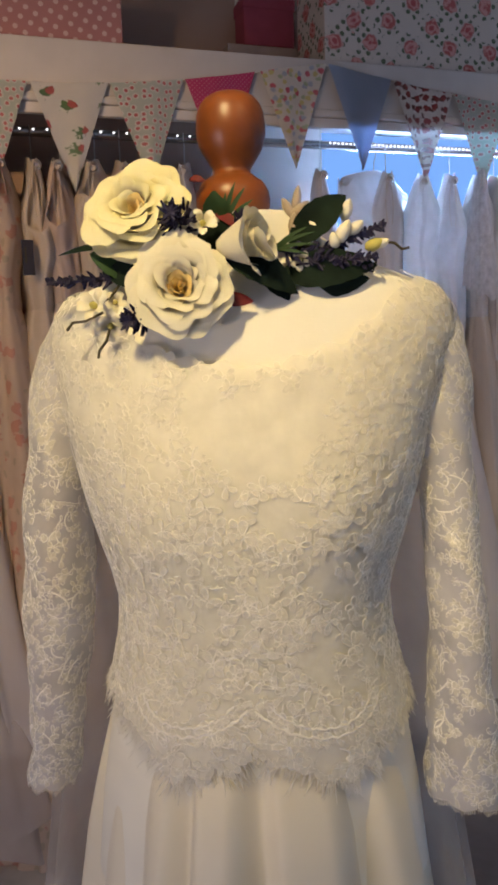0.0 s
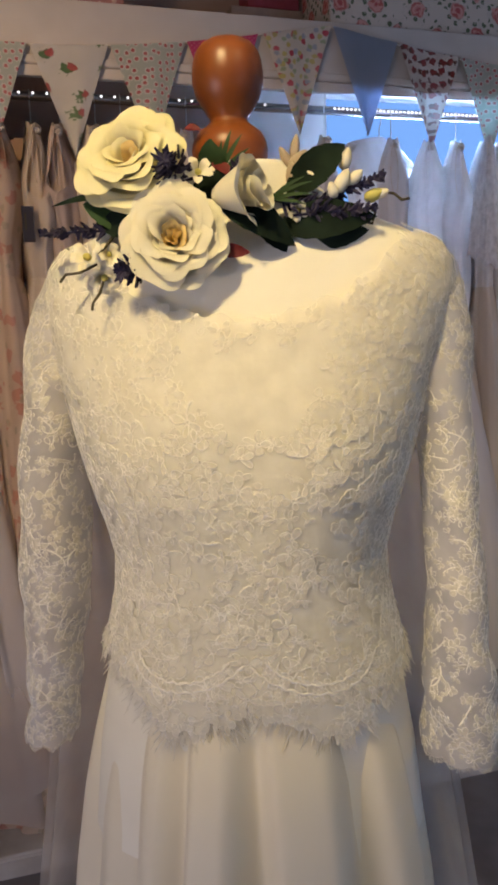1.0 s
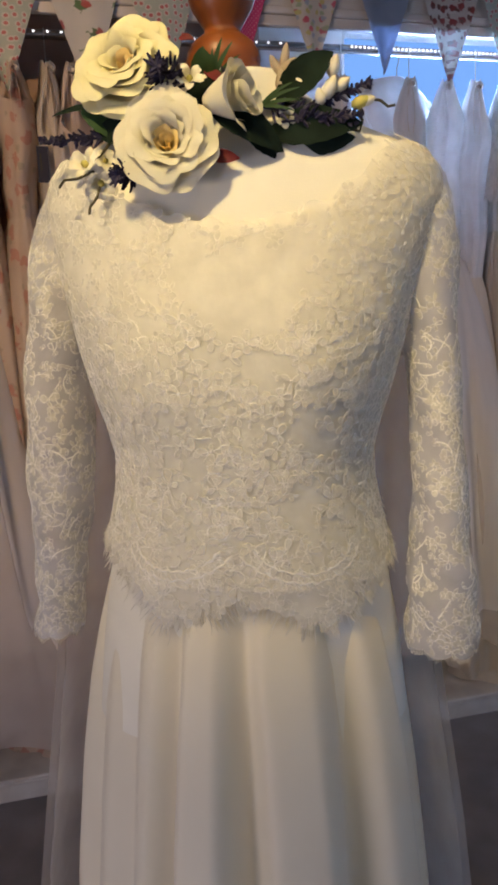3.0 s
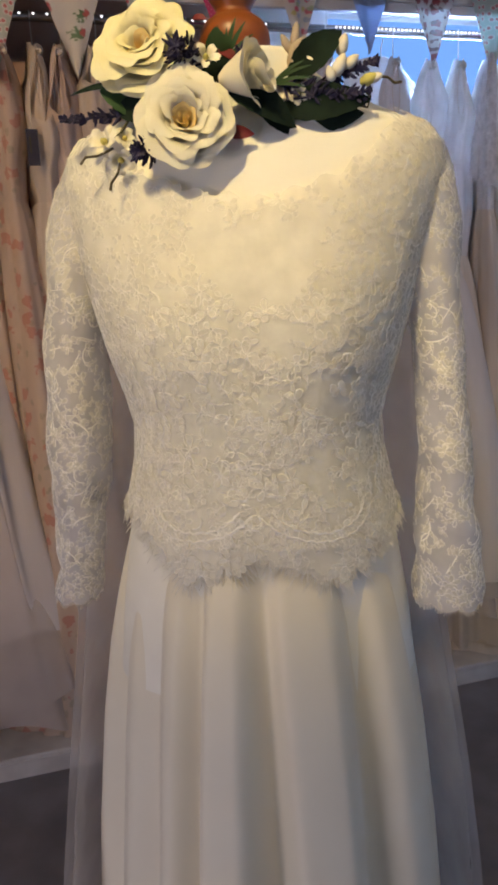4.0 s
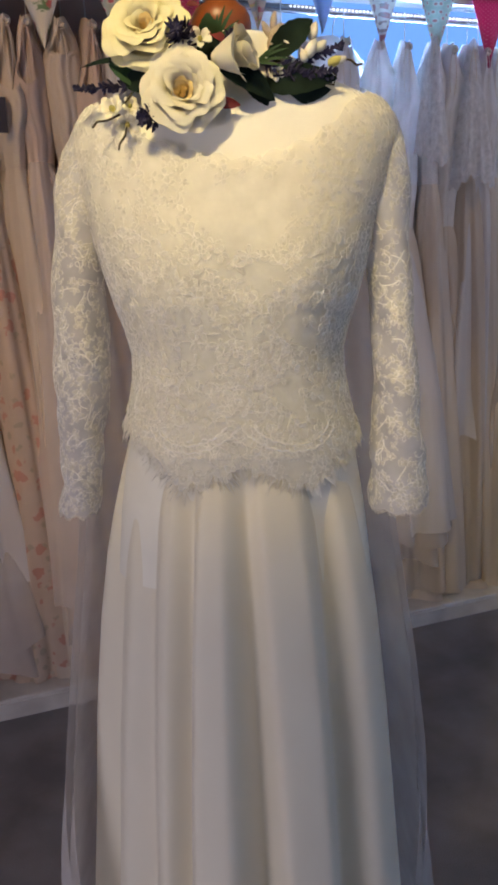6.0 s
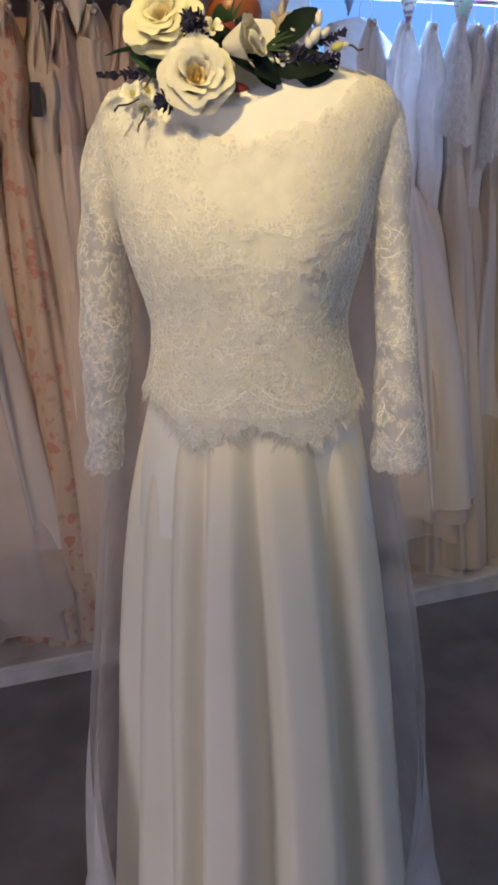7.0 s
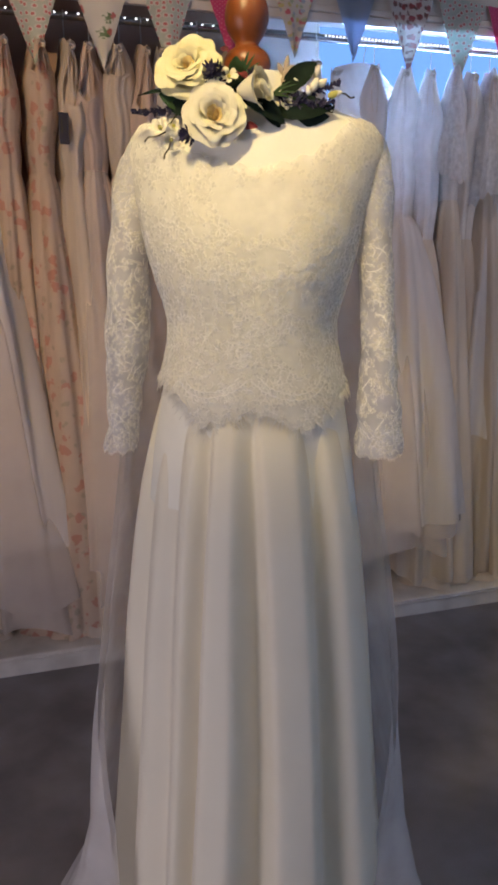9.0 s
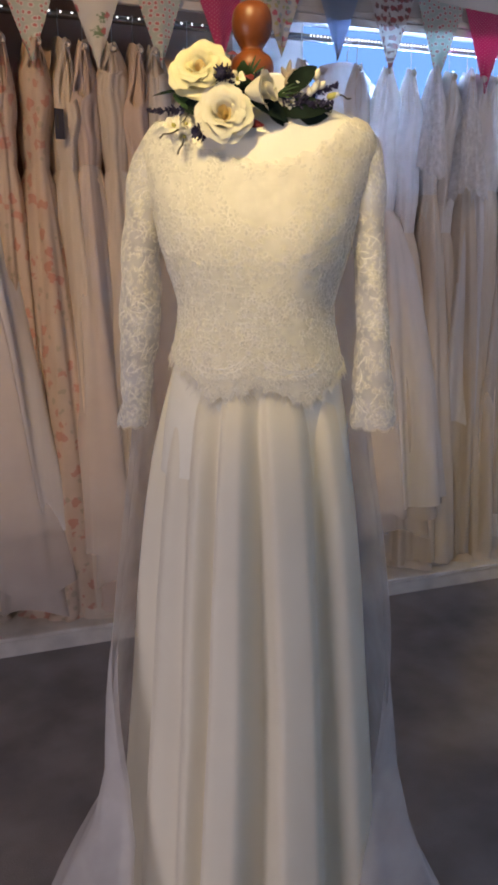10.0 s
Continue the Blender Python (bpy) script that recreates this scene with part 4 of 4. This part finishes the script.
for i, (m, label) in enumerate(KINDS):
    x0 = -0.115 + 0.2 * (i - 2) - (0.01 if i < 6 else 0)
    S_, T_ = np.meshgrid(np.linspace(0, 1, 9), np.linspace(0, 1, 12))
    x = x0 + 0.003 + 0.194 * (S_ * (1 - T_) + 0.5 * T_)
    z = string_z(x0 + 0.2 * S_) * 1.0
    z = z * (1 - T_) + (string_z(x0 + 0.1) - 0.270) * T_
    y = 2.066 - 0.008 * np.sin(S_ * 7 + i) * (0.3 + T_) * (1 - 0.4 * T_) - 0.012 * T_ * math.sin(i * 2.1) ** 2
    front = np.stack([x, y, z], axis=-1).reshape(-1, 3)
    back = front + np.array([0, 0.0015, 0])
    q = grid_faces(12, 9, False)
    part_raw("flag", np.concatenate([front, back]), q + [tuple(a + 108 for a in g)[::-1] for g in q], m, bunting, label)

SHELF_TOP = 2.286


def storage_box(name, x0, y0, x1, y1, height, material, label, base=SHELF_TOP, lid=True):
    ob = empty(name, pose(0, 0, base), label, "box")
    part("body", box(x0, y0, 0.001, x1, y1, height, 0.003), material, ob)
    if lid:
        part("lid", box(x0 - 0.003, y0 - 0.003, height - 0.03, x1 + 0.003, y1 + 0.003, height + 0.004, 0.002), material, ob)
    return ob


B_PINK = printed("pink_dotted_paper", (0.44, 0.21, 0.20), [((0.60, 0.44, 0.40), 0.0, 1.0, 0.62, 0.05)], 36, 0.33, jitter=0.05, lattice=30)
B_ROSE = printed("rose_print_paper", (0.66, 0.60, 0.52), [((0.13, 0.17, 0.10), 0.3, 4.0, 0.85, 0.5), ((0.66, 0.60, 0.52), 0.0, 1.0, -1.25, 0.7), ((0.66, 0.60, 0.52), 0.0, 1.0, 0.74, 0.2), ((0.52, 0.15, 0.13), 0.0, 1.0, 0.68, 0.25), ((0.68, 0.36, 0.31), 0.0, 1.0, 0.46, 0.9), ((0.50, 0.12, 0.11), 0.0, 1.0, 0.16, 0.3)], 11, 0.33, jitter=0.22, lattice=45, wobble=4.0)
B_RED = mat("dark_red_paper", (0.36, 0.07, 0.10), 0.7, bump=0.1)
B_TAUPE = mat("taupe_paper", (0.46, 0.37, 0.32), 0.7, bump=0.1)
storage_box("storage_box", -0.38, 2.115, 0.325, 2.40, 0.24, B_PINK, "dusty pink storage box with pale dots on the shelf")
storage_box("storage_box", 0.90, 2.115, 1.75, 2.33, 0.26, B_ROSE, "large cream storage box printed with red roses", lid=False)
storage_box("storage_box", 0.68, 2.35, 0.92, 2.455, 0.128, B_TAUPE, "flat taupe box under a red box", lid=False)
storage_box("storage_box", 0.735, 2.355, 0.90, 2.45, 0.14, B_RED, "plain dark red storage box", base=SHELF_TOP + 0.129)

# ---- gowns on the rail ----
C_IVORY = mat("hung_ivory", (0.78, 0.70, 0.60), 0.65, streak=True, thin=0.42, vary=0.16, scale=12, bump=0.12, fine=26, sheen=0.1)
C_WHITE = mat("hung_white", (0.80, 0.77, 0.75), 0.65, streak=True, thin=0.42, vary=0.14, scale=12, bump=0.12, fine=26, sheen=0.1)
C_BLUSH = mat("hung_blush", (0.76, 0.63, 0.54), 0.6, streak=True, thin=0.42, vary=0.16, scale=12, bump=0.12, fine=26, sheen=0.1)
C_CHAMP = mat("hung_champagne", (0.72, 0.63, 0.52), 0.6, streak=True, thin=0.42, vary=0.16, scale=12, bump=0.12, fine=26, sheen=0.1)
C_LACE = mat("hung_lace", (0.80, 0.77, 0.74), 0.8, thin=0.45, scale=30, bump=0.25, fine=110, second=(0.73, 0.70, 0.66))
C_FLORAL = printed("hung_floral", (0.70, 0.58, 0.47), [((0.46, 0.41, 0.30), 1.3, 0.75, 0.50, 0.7), ((0.56, 0.25, 0.19), 0.0, 0.58, 0.70, 0.9)], 30, 0.36, thin=0.4, jitter=0.9, flat=False, wobble=1.5)
C_TULLE = sheer("hung_tulle", (0.80, 0.74, 0.69), 0.5, 0.04, 6)
C_CAPE = sheer("cape_lace", (0.88, 0.87, 0.87), 0.78, 0.12, 60, relief=0.25, glow_through=0.6)
C_PADDED = mat("padded_satin", (0.66, 0.60, 0.53), 0.5, bump=0.1, fine=200)


def hanger(x, yaw):
    ob = empty("hanger", pose(x, RAIL_Y, RAIL_Z, 0, 0, yaw), "padded ivory satin hanger with a wire hook on the rail", "hanger", "hangers on the rail")
    pts = [(0, 0.0145 * math.sin(a), 0.0145 * math.cos(a)) for a in np.linspace(-2.3, 1.7, 12)] + [(0, 0.010, -0.025), (0, 0, -0.045), (0, 0, -0.085)]
    v_, f_ = tube(pts, 0.0016, 6)
    part_raw("hook", v_, f_, M_WIRE, ob, "bent wire hook")
    q = np.linspace(-1, 1, 21)
    pts = [(0.006 * t * t, 0.19 * t, -0.088 - 0.045 * abs(t) ** 1.4) for t in q]
    v_, f_ = tube(pts, 0.0125, 10, [0.6 if abs(t) > 0.99 else 0.8 + 0.7 * max(0, abs(t) - 0.8) * 5 for t in q])
    part_raw("padded_arm", v_, f_, C_PADDED, ob)
    return ob


def train_puddle(ob, rs, cx, full, cloth):
    """The crumpled end of a train lying on the platform at the foot of a gown."""
    th = np.linspace(0, 2 * np.pi, 41)[:-1]
    ph = rs.uniform(0, 6.28, 5)
    rows = []
    for s in np.linspace(1, 0.08, 12):
        rad = (full * 0.62 * (1 + 0.16 * np.sin(3 * th + ph[0]) + 0.10 * np.sin(5 * th + ph[1]))) * s
        x, y = cx + rad * np.sin(th), -0.10 - rad * np.cos(th) * 0.62
        ridge = np.abs(np.sin(2.5 * th + 6 * s + ph[2])) * 0.5 + np.abs(np.sin(34 * x + 11 * np.sin(20 * y + ph[3]))) * 0.5
        z = 0.0765 + (0.024 * ridge + 0.03 * (1 - s)) * min(1, (1 - s) * 9)
        rows.append(np.stack([x, np.maximum(y, -0.218), z], axis=-1))
    part_raw("train", np.concatenate(rows), grid_faces(12, 40, True), cloth, ob, "crumpled train end lying on the platform")


def hung_gown(x, yaw, cloth, top, waist, hem, full, label, seed, bodice_cloth=None, overlay=None, cape=None, drift=None):
    """A gown hanging across the rail: z heights of neckline, waist and hem, and the skirt's half width. The top is the height of the underarm."""
    rs = np.random.RandomState(seed)
    hanger(x, yaw)
    ob = empty("hung_gown", pose(x, RAIL_Y, 0, 0, 0, yaw), label, "dress", "gowns on the rail")
    ph = rs.uniform(0, 6.28, 8)
    sway = rs.uniform(-0.06, 0.06) if drift is None else drift
    lean = rs.choice([-1, -1, -1, 1]) * rs.uniform(0.5, 1.1)
    th = np.linspace(-np.pi, np.pi, 145)[:-1] + np.pi / 144

    def ring(z, hx, hy, fold, th=th):
        w = 1 + fold * (0.8 * np.sin(th * 3 + ph[0] + z) + 0.5 * np.sin(th * 7 + ph[1] - 2 * z) + 0.22 * np.sin(th * 13 + ph[2] + 2 * z) + 0.08 * np.sin(th * 21 + ph[6]))
        down = max(0.0, waist - z)
        return np.stack([hx * w * np.sin(th) + sway * down, -hy * w * np.cos(th), np.full(len(th), z)], axis=-1)

    crest = RAIL_Z - 0.072
    levels = [waist, waist + 0.35 * (top - waist), waist + 0.75 * (top - waist), top, (top + crest) / 2, crest]
    rows, open_rows, cols = [], [], len(th)
    for s in np.linspace(0, 1, 44):
        z = waist + (crest - waist) * s
        hx = np.interp(z, levels, [0.040, 0.050, 0.064, 0.058, 0.036, 0.014])
        hy = np.interp(z, levels, [0.112, 0.128, 0.150, 0.166, 0.182, 0.192])
        bust = math.exp(-((z - levels[2]) / 0.07) ** 2)
        up = (z - top) / (crest - top)
        gap = math.asin((0.52 if x < 0.8 else 0.0) * min(1.0, max(0.0, up) * 9) ** 0.5 * min(1.0, max(0.0, 0.96 - up) * 1.2) ** 0.8)
        open_rows.append(gap > 0)
        p = ring(z, hx, hy, 0.05 + 0.03 * math.sin(9 * s + ph[3]) ** 2, np.sign(th) * (gap + np.abs(th) / np.pi * (np.pi - gap)))
        p[:, 0] += lean * 0.012 * bust + 0.003 * math.sin(14 * s + ph[4]) * min(1, s * 5)
        k = max(0.0, (s - 0.6) / 0.4)
        far = np.clip(np.abs(p[:, 1]) / 0.19, 0, 1.1)
        over = crest - 0.045 * far ** 1.4 - 0.10 * np.clip(far - 0.85, 0, 1)
        p[:, 2] += (over - crest) * k ** 1.5
        rows.append(p)
    # the arm opening at the near end is left out of the cloth
    faces = [f for f in grid_faces(44, cols, True) if not (f[0] % cols == cols // 2 - 1 and (open_rows[f[0] // cols] or open_rows[f[0] // cols + 1]))]
    part_raw("bodice", np.concatenate(rows), faces, bodice_cloth or cloth, ob)
    if x < 0.8:
        inner = [ring(z, np.interp(z, levels, [0.03, 0.04, 0.054, 0.048, 0.028, 0.008]), np.interp(z, levels, [0.08, 0.09, 0.11, 0.128, 0.150, 0.165]), 0.06) for z in np.linspace(top - 0.10, crest - 0.045, 12)]
        part_raw("lining", np.concatenate(inner), grid_faces(12, cols, True), cloth, ob, "soft lining seen through the arm opening")
    rows = []
    for s in np.linspace(0, 1, 36):
        z = waist + 0.002 + (hem - waist) * s
        hx = 0.040 + (full * 0.76 - 0.040) * s ** 0.58
        hy = 0.112 + (full - 0.112) * s ** 0.7
        p = ring(z, hx, hy, 0.05 + 0.17 * s ** 0.5)
        p[:, 2] += 0.025 * np.sin(th * 2 + ph[4]) * s ** 3
        p[:, 2] = np.maximum(p[:, 2], 0.077)
        p[:, 1] = np.maximum(p[:, 1], -0.185 - 0.022 * np.tanh((-0.185 - p[:, 1]) / 0.1))
        rows.append(p)
    if hem < 0.11:
        for grow in (1.05, 1.10):
            p = rows[35].copy()
            p[:, :2] *= grow * (1 + 0.10 * np.sin(th * 3 + ph[5]))[:, None]
            p[:, 1] = np.maximum(p[:, 1], -0.212)
            p[:, 2] = 0.077 + 0.010 * np.abs(np.sin(th * 6 + ph[1])) * (grow < 1.08)
            rows.append(p)
    part_raw("skirt", np.concatenate(rows), grid_faces(len(rows), 144, True), cloth, ob)
    if hem < 0.13:
        train_puddle(ob, rs, sway * (waist - hem), full, cloth)
    if overlay:
        for more in (0.0, 0.10):
            rows = []
            for s in np.linspace(0, 1, 24):
                z = waist + 0.004 + (hem + overlay + more - waist) * s
                k_ = 1.0 if overlay > 0 else 0.84
                p = ring(z, 0.040 * k_ + (full * (0.74 * k_ + more) - 0.03) * s ** 0.85, 0.118 * k_ + (full * (1.08 * k_ + more) - 0.111) * s ** 0.7, 0.05 + 0.16 * s ** 0.6)
                p[:, 2] += 0.03 * np.sin(th * 3 + ph[5] + more * 20) * s ** 3
                p[:, 1] = np.maximum(p[:, 1], -0.200 - 0.012 * np.tanh((-0.185 - p[:, 1]) / 0.1))
                p[:, 2] = np.maximum(p[:, 2], 0.08)
                rows.append(p)
            part_raw("tulle_overlay", np.concatenate(rows), grid_faces(24, 144, True), C_TULLE, ob, "sheer tulle overskirt")
    for dx in (-0.010, 0.011):
        q = np.linspace(0, 1, 8)
        v_, f_ = tube(np.stack([dx * np.sin(q * 2.6) + 0.004 * q, -0.196 + 0.020 * q, RAIL_Z - 0.118 - (0.12 + 2 * abs(dx)) * q], axis=-1), 0.0011, 5)
        part_raw("hanging_loop", v_, f_, cloth, ob, "thin satin hanging ribbon")
    if cape:
        rows = []
        for s in np.linspace(0, 1, 18):
            z = crest - 0.05 + (cape - crest + 0.05) * s
            p = ring(z, 0.026 + 0.066 * s ** 0.8, 0.190 + 0.010 * s, 0.05 + 0.14 * s)
            p[:, 2] += (0.020 * np.sin(th * 4 + ph[3]) + 0.008 * np.sin(th * 19)) * s ** 3 + 0.03 * np.abs(np.cos(th)) ** 3 * (1 - s)
            rows.append(p)
        part_raw("lace_cape", np.concatenate(rows), grid_faces(18, 144, True), C_CAPE, ob, "sheer white lace cape")
    return ob


# place on the rail, turn, cloth, neckline, waist, hem, half width, label, bodice cloth, overskirt, cape hem, drift of the skirt
GOWNS = [
    (-0.46, 6, C_WHITE, 1.80, 1.55, 0.30, 0.24, "white satin gown hanging on the rail", None, None, None, None),
    (-0.33, 7, C_CHAMP, 1.89, 1.58, 0.12, 0.18, "champagne satin gown hanging on the rail", None, None, None, None),
    (-0.22, 2, C_WHITE, 1.88, 1.56, 0.40, 0.30, "white gown with a full skirt and lace edge on the rail", C_BLUSH, -0.28, None, 0.045),
    (-0.125, 3, C_FLORAL, 1.82, 1.62, 0.14, 0.15, "blush floral gown hanging behind the full white skirt", None, None, None, 0.0),
    (-0.018, 2, C_FLORAL, 1.89, 1.61, 0.10, 0.21, "blush gown printed with red flowers on the rail", None, None, None, 0.03),
    (0.074, 0, C_IVORY, 1.80, 1.605, 0.09, 0.22, "slim ivory gown with a black swing tag on the rail", None, None, None, 0.02),
    (0.150, -8, C_BLUSH, 1.82, 1.62, 0.09, 0.22, "blush crepe gown hanging on the rail", None, 0.1, None, 0.03),
    (0.245, -10, C_IVORY, 1.90, 1.61, 0.09, 0.21, "ivory gown with gathered straps on the rail", None, None, None, 0.02),
    (0.315, -6, C_BLUSH, 1.80, 1.60, 0.12, 0.15, "pale pink gown hanging on the rail", None, None, None, None),
    (0.385, -13, C_IVORY, 1.90, 1.60, 0.10, 0.17, "ivory gown with ruffled top on the rail", C_LACE, None, None, None),
    (0.50, -16, C_WHITE, 1.80, 1.58, 0.12, 0.17, "white satin gown hanging on the rail", None, None, None, None),
    (0.60, -7, C_IVORY, 1.80, 1.58, 0.12, 0.16, "ivory satin gown hanging on the rail", None, None, None, None),
    (0.92, -21, C_WHITE, 1.80, 1.58, 0.15, 0.17, "white satin gown hanging on the rail", None, 0.1, None, None),
    (1.10, -58, C_WHITE, 1.90, 1.55, 0.22, 0.20, "white tulle gown with lace bodice on the rail", C_LACE, 0.12, None, None),
    (1.14, -25, C_CHAMP, 1.89, 1.56, 0.20, 0.19, "champagne gown with slim skirt on the rail", C_WHITE, None, None, None),
    (1.27, -30, C_WHITE, 1.89, 1.50, 0.36, 0.29, "white gown with a tiered hem on the rail", C_LACE, -0.12, None, 0.05),
    (1.365, -29, C_IVORY, 1.84, 1.42, 0.11, 0.17, "ivory gown with a long lace bodice on the rail", C_LACE, None, None, 0.06),
    (1.47, -30, C_IVORY, 1.90, 1.56, 0.12, 0.18, "ivory gown with a lace bolero on the rail", C_LACE, None, 1.63, 0.03),
    (1.53, -28, C_CHAMP, 1.88, 1.42, 0.30, 0.15, "champagne gown with a pale lace bodice on the rail", C_LACE, None, None, 0.02),
    (1.61, -29, C_CHAMP, 1.89, 1.60, 0.10, 0.18, "champagne silk gown with a lace cape on the rail", C_LACE, None, 1.56, 0.02),
    (1.655, -27, C_WHITE, 1.84, 1.60, 0.66, 0.17, "white gown hanging on the rail", None, None, None, 0.0),
    (1.73, -34, C_IVORY, 1.88, 1.58, 0.10, 0.16, "ivory gown hanging on the rail", C_LACE, None, None, None),
    (1.83, -32, C_WHITE, 1.85, 1.58, 0.14, 0.17, "white gown hanging on the rail", None, 0.1, None, None),
    (1.95, -35, C_CHAMP, 1.89, 1.58, 0.12, 0.17, "champagne gown hanging on the rail", None, None, None, None),
]
for i, (x, yaw, cloth, top, waist, hem, full, label, bod, over, cape, drift) in enumerate(GOWNS):
    hung_gown(x, yaw, cloth, top, waist, hem, full, label, 20 + i, bod, over, cape, drift)

# swing tag on a gown
tag = empty("swing_tag", pose(0.045, 2.048, 1.69, 0, 0, 10), "black card swing tag on a string", "tag")
part("card", box(-0.015, -0.001, 0, 0.015, 0.001, 0.088, 0.0006), M_TAG, tag)
part("print", box(-0.008, -0.0018, 0.03, -0.004, -0.0011, 0.07), M_STEM, tag, "brown printed bar")
v_, f_ = tube([(0, 0, 0.085), (0.004, 0.004, 0.16), (0.02, 0.012, 0.25)], 0.0008, 5)
part_raw("string", v_, f_, M_STRING, tag)
